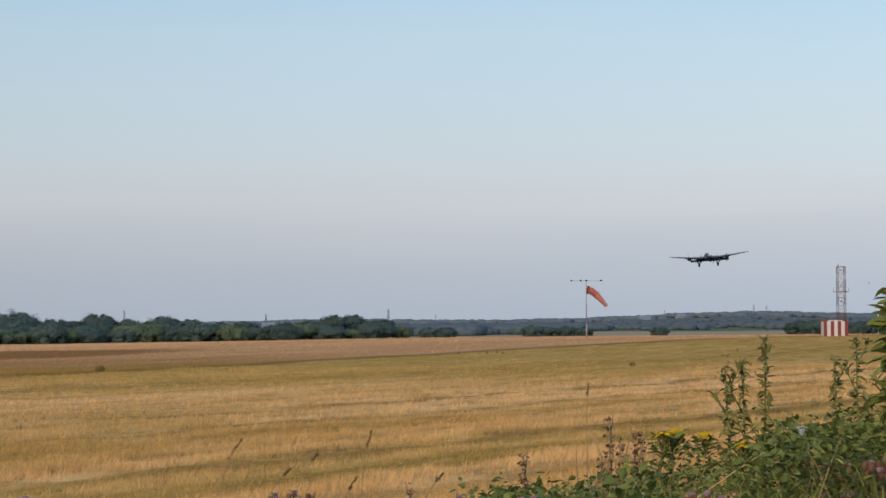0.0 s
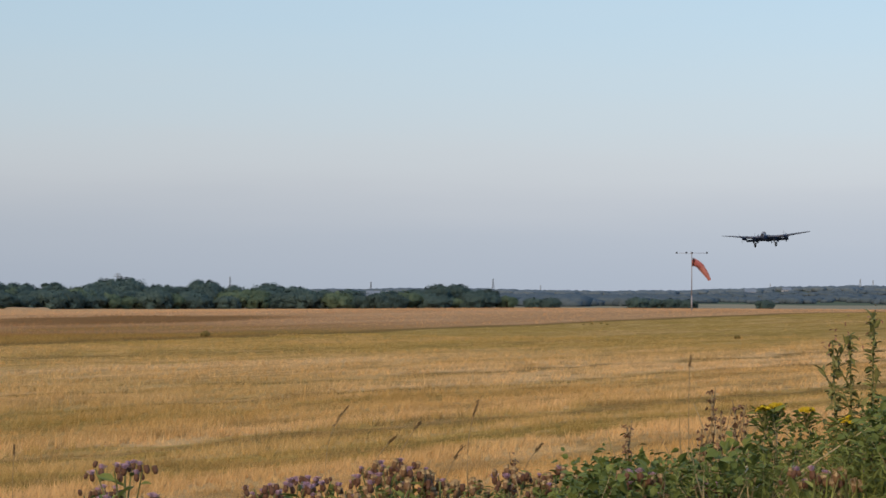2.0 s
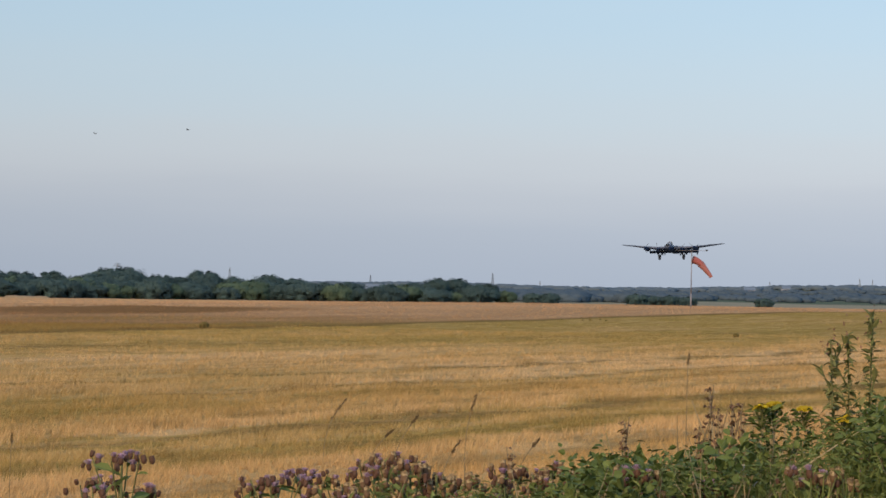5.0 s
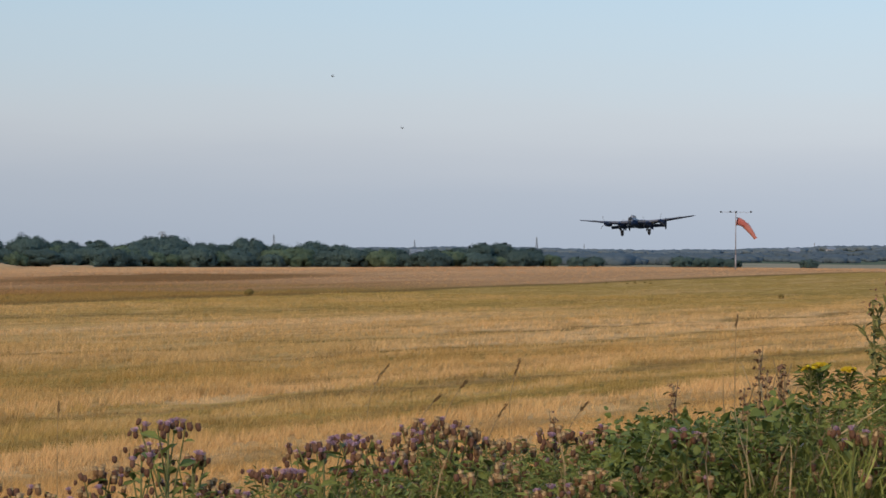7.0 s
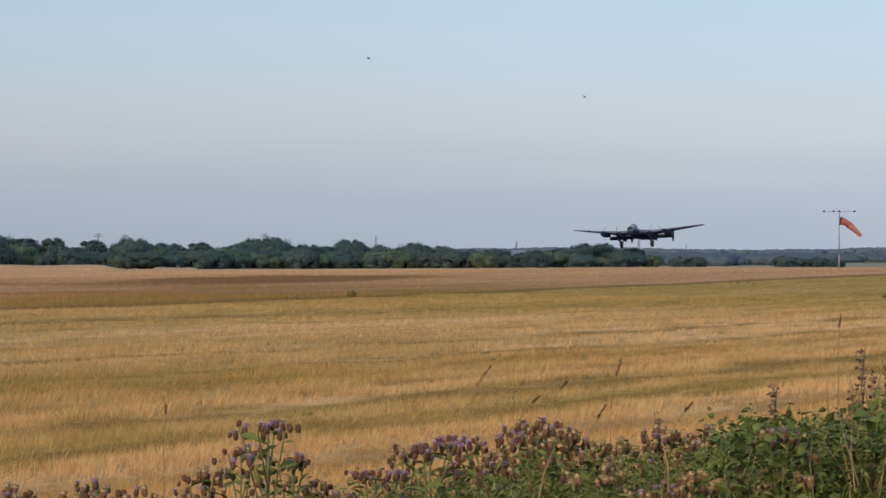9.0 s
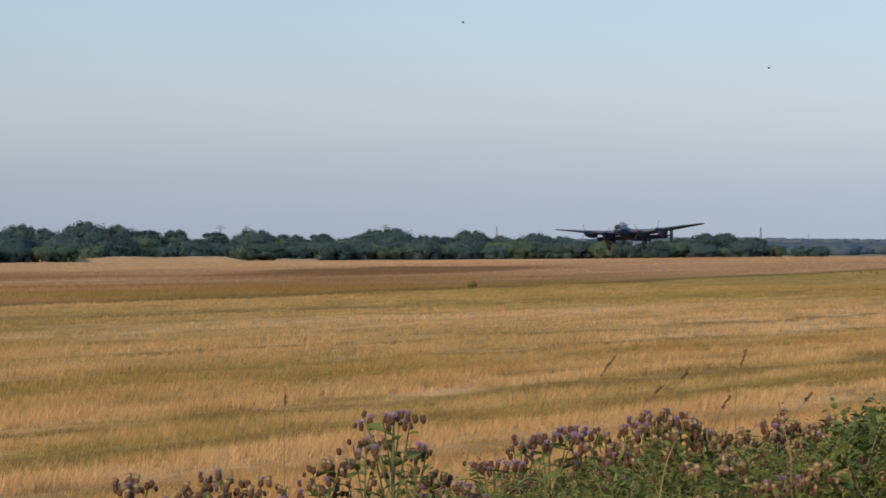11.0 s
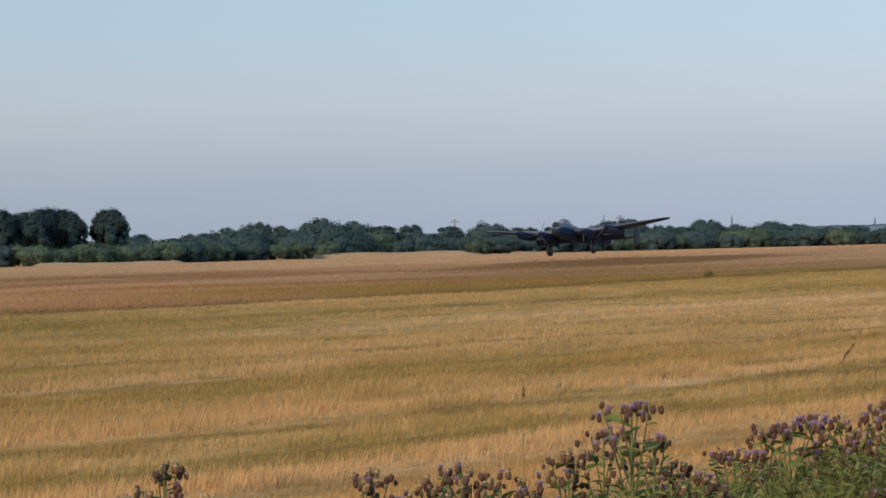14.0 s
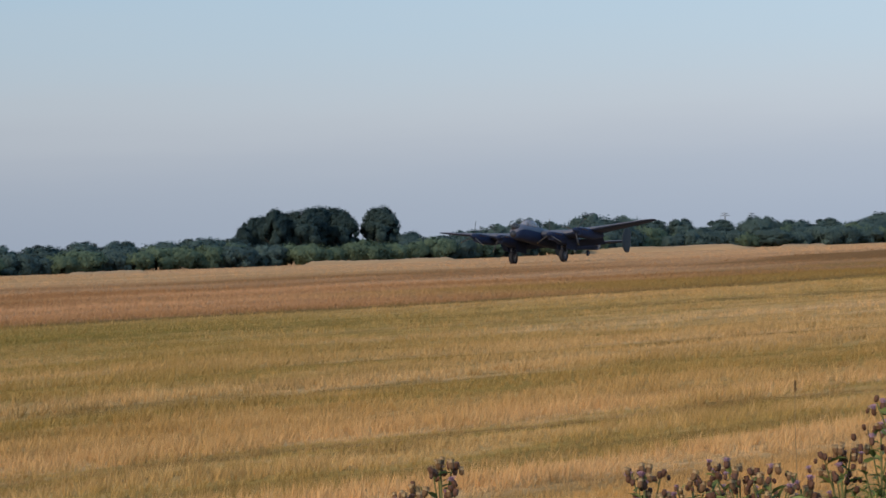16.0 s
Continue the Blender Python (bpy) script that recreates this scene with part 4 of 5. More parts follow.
def build_pylon(az, top, d, arms):
    base = bearing(az, d)
    gz = float(ground_z(base.x, base.y))
    h = 3.0 + top * PX * d - gz
    py = thing("pylon", "distant grey lattice power pylon above the trees", "pylon", pose(base.x, base.y, gz, 0, 0, -az + rnd.uniform(-20, 20)), group="power pylons")
    w = h * 0.10
    bm = bmesh.new()
    for sx in (-1, 1):
        for sy in (-1, 1):
            tube(bm, (sx * w, sy * w, 0), (sx * 0.02 * h, sy * 0.02 * h, h * 0.8), 0.3, 0.22, 4)
            tube(bm, (sx * 0.02 * h, sy * 0.02 * h, h * 0.8), (0, 0, h), 0.22, 0.18, 4)
    for k in range(7):
        z0, z1 = h * 0.11 * k, h * 0.11 * (k + 1)
        f0, f1 = w * (1 - 0.115 * k * 0.9), w * (1 - 0.115 * (k + 1) * 0.9)
        tube(bm, (-f0, -f0, z0), (f1, -f1, z1), 0.13, None, 3)
        tube(bm, (f0, -f0, z0), (-f1, -f1, z1), 0.13, None, 3)
    part("tower", bm, M_STEEL, py)
    for z, l in arms:
        bm = bmesh.new()
        tube(bm, (-l * h, 0, z * h), (l * h, 0, z * h), 0.24, None, 4)
        tube(bm, (-l * h, 0, z * h), (0, 0, z * h + 0.05 * h), 0.14, None, 3)
        tube(bm, (l * h, 0, z * h), (0, 0, z * h + 0.05 * h), 0.14, None, 3)
        part("cross_arm", bm, M_STEEL, py)


slim = [(0.72, 0.07), (0.82, 0.06), (0.92, 0.05)]
broad = [(0.84, 0.26), (0.95, 0.17)]
for az, top, d, arms in ((-4.14, 32, 3000, slim), (-6.67, 25, 3400, slim), (-9.58, 33, 3000, slim), (3.4, 34, 3000, slim), (3.66, 32, 3200, slim), (1.57, 25, 3400, slim), (-3.16, 20, 3600, slim), (-15.3, 36, 2600, broad), (-14.75, 34, 2700, broad), (-11.88, 37, 2600, broad), (-20.35, 27, 3000, slim)):
    build_pylon(az, top, d, arms)


def build_far_house(az, d, w, h, label):
    base = bearing(az, d)
    gz = float(ground_z(base.x, base.y))
    ho = thing("farm_building", label, "house", pose(base.x, base.y, gz, 0, 0, 12))
    bm = bmesh.new()
    box(bm, (-w, -4, -0.5), (w, 4, h))
    part("wall", bm, M_WHITE, ho)
    bm = bmesh.new()
    v = [bm.verts.new(p) for p in ((-w - 0.4, -4.6, h), (w + 0.4, -4.6, h), (w + 0.4, 4.6, h), (-w - 0.4, 4.6, h), (-w - 0.4, 0, h + 2.6), (w + 0.4, 0, h + 2.6))]
    for q in ((0, 1, 5, 4), (2, 3, 4, 5), (0, 4, 3), (1, 2, 5), (3, 2, 1, 0)):
        bm.faces.new([v[i] for i in q])
    part("roof", bm, M_STEEL, ho)
    for k in range(4):
        x = -w * 0.75 + w * 0.5 * k
        bm = bmesh.new()
        box(bm, (x - 0.6, -4.06, h * 0.35), (x + 0.6, -3.98, h * 0.72))
        part("window", bm, M_LAMP, ho)


build_far_house(1.15, 2300, 4.5, 2.6, "white far farmhouse with grey roof among trees")
build_far_house(1.9, 2700, 4.0, 2.0, "low pale far farm shed beside hedges")
build_far_house(-6.55, 900, 3.0, 2.0, "pale far barn roof behind the hedge")


# ---- earth banks along the runway ----
def build_bank(az0, az1, d, h, label, seed):
    g = np.random.default_rng(seed)
    n, k = 80, 9
    v = []
    for i in range(n):
        t = i / (n - 1)
        az = az0 + (az1 - az0) * t
        top = h * min(1, t * 14, (1 - t) * 9) * (0.92 + 0.10 * math.sin(t * 17 + seed) * math.sin(t * 7))
        for j in range(k):
            s = j / (k - 1) * 2 - 1
            p = bearing(az, d + s * 5)
            v.append((p.x, p.y, float(ground_z(p.x, p.y)) - 0.1 + max(0.02, top) * (1 - s ** 4) ** 0.8 + g.normal(0, 0.04)))
    i, j = np.meshgrid(np.arange(n - 1), np.arange(k - 1), indexing="ij")
    i, j = i.ravel(), j.ravel()
    f = np.stack([i * k + j, i * k + j + 1, (i + 1) * k + j + 1, (i + 1) * k + j], 1)
    ob = mesh_from("earth_bank", v, f, M_BANK, smooth=True)
    return tagged(ob, label, "earth bank")


def bank_material():
    m = Nodes("dry_bank_grass", 0.9, 0, 0.1)
    o = m.position()
    return m.colour(m.mix(m.noise(m.scaled(o, (0.12, 0.12, 1.2)), 1.0, 4.0), (0.24, 0.145, 0.078), (0.54, 0.345, 0.175)))


M_BANK = bank_material()
build_bank(-19.9, -14.6, 505, 1.15, "long low earth bank grown with dry grass", 3)
build_bank(-14.2, -13.2, 535, 0.5, "short low earth bank with dry grass", 4)
build_bank(-24.1, -20.7, 428, 0.75, "low bank of dry grass before the scrub", 5)
build_bank(-28.9, -27.2, 400, 0.5, "low grassy mound before the scrub", 6)


# ---- the weeds on the verge ----
def weed_material(name, dark, light, rough=0.65):
    m = Nodes(name, rough, 0.0, 0.2)
    c = m.mix(m.island(), dark, light)
    return m.leafy(m.mix(m.math("MULTIPLY", m.noise(m.position(), 14.0, 3.0), 0.5), c, tuple(v * 0.55 for v in dark)), 0.12)


M_BRAMBLE = weed_material("bramble_leaf", (0.080, 0.108, 0.023), (0.200, 0.228, 0.058))
M_GRASSY = weed_material("fresh_grass_leaf", (0.15, 0.168, 0.036), (0.36, 0.37, 0.098))
M_NETTLE = weed_material("nettle_leaf", (0.105, 0.130, 0.030), (0.255, 0.285, 0.076))
M_THLEAF = weed_material("thistle_leaf", (0.125, 0.155, 0.040), (0.285, 0.315, 0.098))
M_STEM = plain("green_stem", (0.16, 0.155, 0.05), 0.7, 0, 0.35, 20)
M_DRYSTEM = weed_material("dry_stem", (0.28, 0.19, 0.09), (0.52, 0.38, 0.20))
M_PURPLE = weed_material("purple_floret", (0.45, 0.255, 0.35), (0.65, 0.45, 0.52))
M_BULB = weed_material("purple_brown_bract", (0.085, 0.038, 0.024), (0.175, 0.085, 0.052))
M_SEED = weed_material("tan_seed_tuft", (0.42, 0.275, 0.135), (0.60, 0.42, 0.23))
M_BULBDRY = weed_material("dry_brown_bract", (0.135, 0.070, 0.036), (0.25, 0.140, 0.070))
M_YELLOW = weed_material("yellow_ray_floret", (0.50, 0.32, 0.01), (0.68, 0.48, 0.02))
M_REDLEAF = weed_material("reddened_leaf", (0.24, 0.10, 0.07), (0.38, 0.18, 0.12))
M_DOCK = weed_material("rusty_dock_seed", (0.15, 0.078, 0.045), (0.31, 0.17, 0.095))
M_WHITEFLOWER = weed_material("white_petal", (0.60, 0.58, 0.55), (0.80, 0.78, 0.74))

LEAF_T = np.array([[0, 0, 0], [-0.5, 0.3, 0.10], [0, 0.32, 0], [0.5, 0.3, 0.10], [-0.38, 0.66, 0.05], [0, 0.68, -0.04], [0.38, 0.66, 0.05], [0, 1.0, -0.12]])
LEAF_F = np.array([[0, 2, 1], [0, 3, 2], [1, 2, 5], [1, 5, 4], [2, 3, 6], [2, 6, 5], [4, 5, 7], [5, 6, 7]])


def unit(v):
    return v / (np.linalg.norm(v, axis=-1, keepdims=True) + 1e-9)


def leaves_at(g, base, along, length, ratio):
    """Folded pointed leaves: base points, directions, lengths, width to length."""
    n = len(base)
    t = unit(along)
    side = unit(np.cross(t, np.array([0, 0, 1.0]) + 0.5 * g.normal(0, 1, (n, 3))))
    up = np.cross(side, t)
    up *= np.sign(up[:, 2:3] + 1e-6)
    L = np.asarray(length).reshape(-1, 1, 1)
    R = np.asarray(ratio).reshape(-1, 1, 1) if np.ndim(ratio) else ratio
    v = base[:, None, :] + L * (LEAF_T[None, :, 0:1] * R * side[:, None, :] + LEAF_T[None, :, 1:2] * t[:, None, :] + LEAF_T[None, :, 2:3] * up[:, None, :])
    f = (np.arange(n)[:, None, None] * 8 + LEAF_F[None]).reshape(-1, 3)
    return v.reshape(-1, 3), f


def blades_at(g, base, along, length, width):
    """Thin bent grass blades in three spans."""
    n = len(base)
    t = unit(along)
    side = unit(np.cross(t, g.normal(0, 1, (n, 3))))
    L, W = np.asarray(length)[:, None], np.asarray(width)[:, None]
    bend = unit(g.normal(0, 1, (n, 3)) * np.array([1, 1, 0.2])) * L * 0.22
    v = np.empty((n, 5, 3))
    v[:, 0], v[:, 1] = base - side * W, base + side * W
    mid = base + t * L * 0.55 + bend * 0.3
    v[:, 2], v[:, 3] = mid - side * W * 0.8, mid + side * W * 0.8
    v[:, 4] = base + t * L + bend
    f = (np.arange(n)[:, None, None] * 5 + np.array([[0, 1, 3], [0, 3, 2], [2, 3, 4]])[None]).reshape(-1, 3)
    return v.reshape(-1, 3), f


# top of the green mass: bearing, drop below eye level as a slope in 1/4895
MASS_AZ = [-17, -14.5, -13, -11, -9, -7, -5, -3.6, -2.6, -1.6, -0.5, 0.6, 1.7, 3.0, 4.2, 5.5, 7.0, 9.0]
MASS_DROP = [560, 500, 460, 430, 402, 372, 358, 350, 344, 310, 308, 297, 262, 228, 200, 185, 165, 150]


def verge_point(az, drop, d):
    a = np.radians(az)
    return np.stack([d * np.sin(a), d * np.cos(a), 3.0 - drop / 4894.7 * d], -1)


def build_undergrowth(name, label, mat, seed, clusters, per, size, ratio, az0, az1, sink, kind_blade=False, d0=4.6, d1=6.4, bias=1.6):
    g = np.random.default_rng(seed)
    az = g.uniform(az0, az1, clusters)
    top = np.interp(az, MASS_AZ, MASS_DROP) + sink + g.normal(0, 9, clusters)
    drop = top + (545 - top).clip(20) * g.uniform(0, 1, clusters) ** bias
    d = g.uniform(d0, d1, clusters)
    c = verge_point(az, drop, d)
    n = clusters * per
    cc = np.repeat(c, per, 0)
    if kind_blade:
        base = cc + g.normal(0, 1, (n, 3)) * np.array([0.03, 0.05, 0.01]) - np.array([0, 0, 0.10])
        along = g.normal(0, 0.32, (n, 3)) + np.array([0.1, 0, 1.0])
        v, f = blades_at(g, base, along, size * g.uniform(0.5, 1.3, n), 0.0014 * g.uniform(0.6, 1.5, n))
    else:
        base = cc + g.normal(0, 1, (n, 3)) * np.array([0.024, 0.05, 0.02])
        along = g.normal(0, 1, (n, 3)) * np.array([1, 1, 0.55]) + np.array([0, -0.35, 0.12])
        v, f = leaves_at(g, base, along, size * np.repeat(g.uniform(0.6, 1.35, clusters), per) * g.uniform(0.6, 1.3, n), ratio)
    return tagged(mesh_from(name, v, f, mat), label, "undergrowth", kind="stuff")


build_undergrowth("brambles", "dark green bramble leaves in a low tangle", M_BRAMBLE, 31, 640, 14, 0.0165, 0.8, -2.7, 1.3, 0)
build_undergrowth("brambles", "dark green leaves below the tall weeds", M_BRAMBLE, 36, 520, 14, 0.0155, 0.7, 3.5, 6.0, 0)
build_undergrowth("nettles", "mid-green nettle leaves crowding the verge", M_NETTLE, 32, 3000, 11, 0.0145, 0.36, -6.5, 9.0, 14, bias=1.0)
build_undergrowth("thistle_foliage", "grey-green thistle foliage under the flower heads", M_THLEAF, 33, 2600, 11, 0.018, 0.22, -12.8, 9.0, 26, bias=1.1)
build_undergrowth("verge_grass", "fresh green grass blades between the weeds", M_GRASSY, 34, 4200, 9, 0.07, 0.1, -13.5, 9.0, 26, True, bias=0.9)
build_undergrowth("verge_grass", "dry tan grass stems among the weeds", M_DRYSTEM, 35, 620, 3, 0.13, 0.1, -13.5, 9.0, 6, True, bias=1.1)
build_undergrowth("tall_dry_grass", "tall dry tan grass stems at the field edge", M_DRYSTEM, 39, 60, 4, 0.15, 0.1, -0.2, 2.0, -38, True, bias=2.0)


def build_stems(name, label, mat, seed, n, az0, az1, under, r0, r1):
    """Upright stems that carry the leaves above, from the ground up."""
    g = np.random.default_rng(seed)
    az, d = g.uniform(az0, az1, n), g.uniform(4.5, 6.5, n)
    top = verge_point(az, np.interp(az, MASS_AZ, MASS_DROP) + under + g.uniform(0, 160, n), d)
    base = top + g.normal(0, 0.05, (n, 3))
    base[:, 2] = ground_z(base[:, 0], base[:, 1]) - 0.03
    L = np.linalg.norm(top - base, axis=1)
    v, f = blades_at(g, base, top - base, L, g.uniform(r0, r1, n))
    tagged(mesh_from(name, v, f, mat), label, "undergrowth", kind="stuff")
    # leaves down the stems
    m = n * 5
    t = g.uniform(0.05, 0.85, m)[:, None]
    at = np.repeat(base, 5, 0) * (1 - t) + np.repeat(top, 5, 0) * t
    v, f = leaves_at(g, at, g.normal(0, 1, (m, 3)) + np.array([0, 0, 0.2]), g.uniform(0.03, 0.07, m), 0.35)
    return tagged(mesh_from("lower_leaves", v, f, mat), "green leaves low on the weed stems", "undergrowth", kind="stuff")


build_stems("weed_stems", "green weed stems rising from the verge", M_NETTLE, 37, 3600, -13.0, 9.0, 30, 0.0015, 0.003)


def build_verge_turf():
    """Grass on the bank."""
    g = np.random.default_rng(38)
    n = 66000
    a, r = g.uniform(-math.pi, math.pi, n), g.uniform(1.2, 15, n)
    x, y = r * np.sin(a), r * np.cos(a)
    base = np.stack([x, y, ground_z(x, y) - 0.02], 1)
    v, f = blades_at(g, base, g.normal(0, 0.3, (n, 3)) + np.array([0, 0, 1.0]), g.uniform(0.10, 0.38, n), g.uniform(0.002, 0.005, n))
    return tagged(mesh_from("verge_turf", v, f, M_GRASSY), "rough green grass on the verge bank", "grass", kind="stuff")


build_verge_turf()


def stalk(bm, pts, r0, r1, n=5):
    """One bent stem through points, tapering."""
    rings = []
    for i, p in enumerate(pts):
        t = (pts[min(i + 1, len(pts) - 1)] - pts[max(i - 1, 0)]).to_track_quat("Z", "Y").to_matrix()
        r = r0 + (r1 - r0) * i / (len(pts) - 1)
        rings.append([p + t @ Vector((r * math.cos(2 * math.pi * k / n), r * math.sin(2 * math.pi * k / n), 0)) for k in range(n)])
    return loft(bm, rings)


def head_mesh(name, kind):
    """One flower head: scaly bulb, and its tuft as a second mesh. Its base is at the origin, it points up."""
    bm = bmesh.new()
    prof = [(-0.003, 0.002), (0.0, 0.0052), (0.006, 0.0072), (0.013, 0.0068), (0.019, 0.0056)]
    n = 10
    vs = [[bm.verts.new((r * (1 + 0.10 * ((i + k) % 2)) * math.cos(2 * math.pi * i / n), r * (1 + 0.10 * ((i + k) % 2)) * math.sin(2 * math.pi * i / n), z)) for i in range(n)] for k, (z, r) in enumerate(prof)]
    for a, b in zip(vs, vs[1:]):
        for i in range(n):
            bm.faces.new((a[i], a[(i + 1) % n], b[(i + 1) % n], b[i]))
    bm.faces.new(vs[0][::-1])
    bm.faces.new(vs[-1])
    bulb = bpy.data.meshes.new(name)
    bm.to_mesh(bulb)
    bm.free()
    bulb.materials.append(M_BULBDRY if kind == "seed" else M_BULB)
    if kind == "bud":
        return bulb, None
    g = np.random.default_rng(7)
    m = 46
    ang, spread = g.uniform(0, 2 * math.pi, m), g.uniform(0.05, 1.1 if kind == "flower" else 1.0, m)
    bm = bmesh.new()
    if kind == "seed":
        # a domed cushion of down
        bmesh.ops.create_icosphere(bm, subdivisions=2, radius=0.0074, matrix=Matrix.Translation((0, 0, 0.0195)) @ Matrix.Diagonal((1, 1, 0.8, 1)))
        for q in bm.verts:
            q.co += Vector(g.normal(0, 0.0006, 3))
    for a, s in zip(ang, spread):
        o = Vector((0.0046 * math.cos(a) * s, 0.0046 * math.sin(a) * s, 0.0175))
        tip = o + Vector((math.cos(a) * s, math.sin(a) * s, 1.0)).normalized() * (0.0140 if kind == "flower" else 0.0095)
        w = Vector((-math.sin(a), math.cos(a), 0)) * 0.0011
        bm.faces.new([bm.verts.new(p) for p in (o - w * 0.6, o + w * 0.6, tip + w, tip - w)])
    tuft = bpy.data.meshes.new(name + "_tuft")
    bm.to_mesh(tuft)
    bm.free()
    tuft.materials.append(M_PURPLE if kind == "flower" else M_SEED)
    return bulb, tuft


HEADS = {k: head_mesh("flower_head", k) for k in ("flower", "bud", "seed")}


def build_thistle(seed, mix, label, dense):
    """A branching thistle 1.2 m tall, its heads crowded at the top. mix: shares of flowers, buds, seed heads."""
    g = np.random.default_rng(seed)
    top = 1.2
    th = thing("thistle", label, "thistle", group="thistles on the verge")
    bm = bmesh.new()
    tube(bm, (0, 0, 0), (0.01, 0, 0.8), 0.004, 0.003, 6)
    tube(bm, (0.01, 0, 0.8), (0, 0, top - 0.03), 0.003, 0.002, 6)
    tips = [(Vector((0, 0, top - 0.03)), 4)]
    lb, ld, ll = [], [], []
    for k in range(dense):
        z = top - 0.21 + 0.16 * k / dense + g.uniform(-0.02, 0.02)
        a = k * 2.4 + g.uniform(-0.5, 0.5)
        reach = g.uniform(0.022, 0.065) * (1.25 - 0.5 * k / dense)
        tip = Vector((reach * math.cos(a), reach * math.sin(a), min(top - 0.03, max(top - 0.095, z + g.uniform(0.06, 0.12)))))
        tube(bm, (0.004, 0, z - 0.06), tip, 0.0018, 0.0013, 5)
        tips.append((tip, int(g.integers(3, 6))))
        for s in (0.3, 0.6, 0.85):
            p = Vector((0.004, 0, z - 0.06)).lerp(tip, s)
            lb.append(p[:]), ld.append((g.normal(), g.normal(), 0.4)), ll.append(g.uniform(0.016, 0.032))
    for z in np.linspace(0.55, top - 0.06, 34):
        a = g.uniform(0, 6.28)
        lb.append((0.004, 0, z)), ld.append((math.cos(a), math.sin(a), 0.5)), ll.append(g.uniform(0.03, 0.075) * (1.5 - z))
    part("stem", bm, M_STEM, th)
    v, f = leaves_at(g, np.array(lb), np.array(ld, dtype=float), np.array(ll) * 1.5, 0.34)
    mesh_from("foliage", v, f, M_THLEAF, th)
    for tip, n in tips:
        for i in range(n):
            kind = ("flower", "bud", "seed")[int(np.searchsorted(np.cumsum(mix), g.uniform(0, 0.999)))]
            bulb, tuft = HEADS[kind]
            hd = new("flower_head", bulb)
            hd.parent = th
            lean = Vector((g.normal(0, 0.20), g.normal(0, 0.20), 1)).normalized()
            o = tip + Vector((g.normal(0, 0.013), g.normal(0, 0.013), g.uniform(-0.016, 0.008))) - lean * 0.004
            s = g.uniform(0.44, 0.72) * (1.2 if kind == "seed" else 1.0)
            hd.matrix_basis = Matrix.Translation(o) @ lean.to_track_quat("Z", "Y").to_matrix().to_4x4() @ Matrix.Diagonal((s, s, s, 1))
            if tuft:
                tf = new("tuft", tuft)
                tf.parent = hd
    return th


THISTLES = [
    build_thistle(41, (0.38, 0.62, 0.0), "tall thistle with purple flowers and dark buds", 6),
    build_thistle(42, (0.26, 0.44, 0.30), "branching thistle with pale purple flower heads", 7),
    build_thistle(43, (0.08, 0.42, 0.5), "thistle with brown buds gone partly to seed", 6),
    build_thistle(44, (0.0, 0.1, 0.9), "faded thistle with tan seed heads", 7),
    build_thistle(45, (0.10, 0.60, 0.30), "thistle with dense brownish purple buds", 8),
]
SWAYING = []
# kind, bearing, drop of the top below eye level
SPOTS = [
    (2, -22.2, 440), (2, -21.35, 383), (2, -17.1, 404), (4, -16.1, 432), (4, -15.2, 398), (4, -14.5, 412), (2, -13.1, 376), (0, -11.75, 290), (1, -12.3, 338),
    (1, -11.25, 352), (2, -10.85, 400), (0, -9.6, 376), (1, -8.95, 346), (0, -8.5, 326), (0, -7.85, 316), (4, -7.2, 332), (4, -6.55, 292), (4, -6.15, 288), (4, -5.8, 302),
    (2, -6.9, 352), (3, -5.2, 310), (3, -4.6, 322), (2, -3.75, 300), (3, -3.2, 310), (4, -2.85, 300), (3, -4.15, 384), (3, -3.5, 368), (3, -2.0, 345), (3, -1.7, 375),
]
SPOTS_MORE = [(1, -1.1, 305), (1, 0.5, 328), (3, 2.1, 372), (3, 2.75, 352), (4, -5.5, 345), (3, -5.0, 372), (2, -7.7, 372), (3, -2.6, 392), (4, -13.9, 440), (3, 0.9, 395), (3, -0.4, 398), (4, -10.2, 420), (0, 6.0, 232)]
wrnd = random.Random(17)
SCATTER = []
for i in range(22):
    az = -7.0 + 13.0 * i / 21 + wrnd.uniform(-0.2, 0.2)
    SCATTER.append((wrnd.choice((3, 3, 3, 2, 4, 1)), az, float(np.interp(az, MASS_AZ, MASS_DROP)) + wrnd.uniform(25, 110)))
for k, az, drop in SPOTS + SPOTS_MORE + SCATTER:
    d = wrnd.uniform(4.6, 5.5)
    p = bearing(az, d)
    gz = float(ground_z(p.x, p.y))
    h = 3.0 - drop * PX * d - gz + 0.012
    m = Matrix.Translation((p.x, p.y, gz)) @ Matrix.Rotation(wrnd.uniform(0, 6.28), 4, "Z") @ Matrix.Diagonal((1.0, 1.0, h / 1.2, 1))
    SWAYING.append(copy_thing(THISTLES[k], m))
for o in THISTLES:
    for q in list(o.children_recursive):
        bpy.data.objects.remove(q)
    bpy.data.objects.remove(o)


def stand(name, label, category, az, drop, d, group=""):
    """An Empty for a plant whose top is seen so far below eye level; returns it and the plant's height."""
    p = bearing(az, d)
    gz = float(ground_z(p.x, p.y))
    return thing(name, label, category, pose(p.x, p.y, gz, 0, 0, wrnd.uniform(0, 360)), group), 3.0 - drop * PX * d - gz


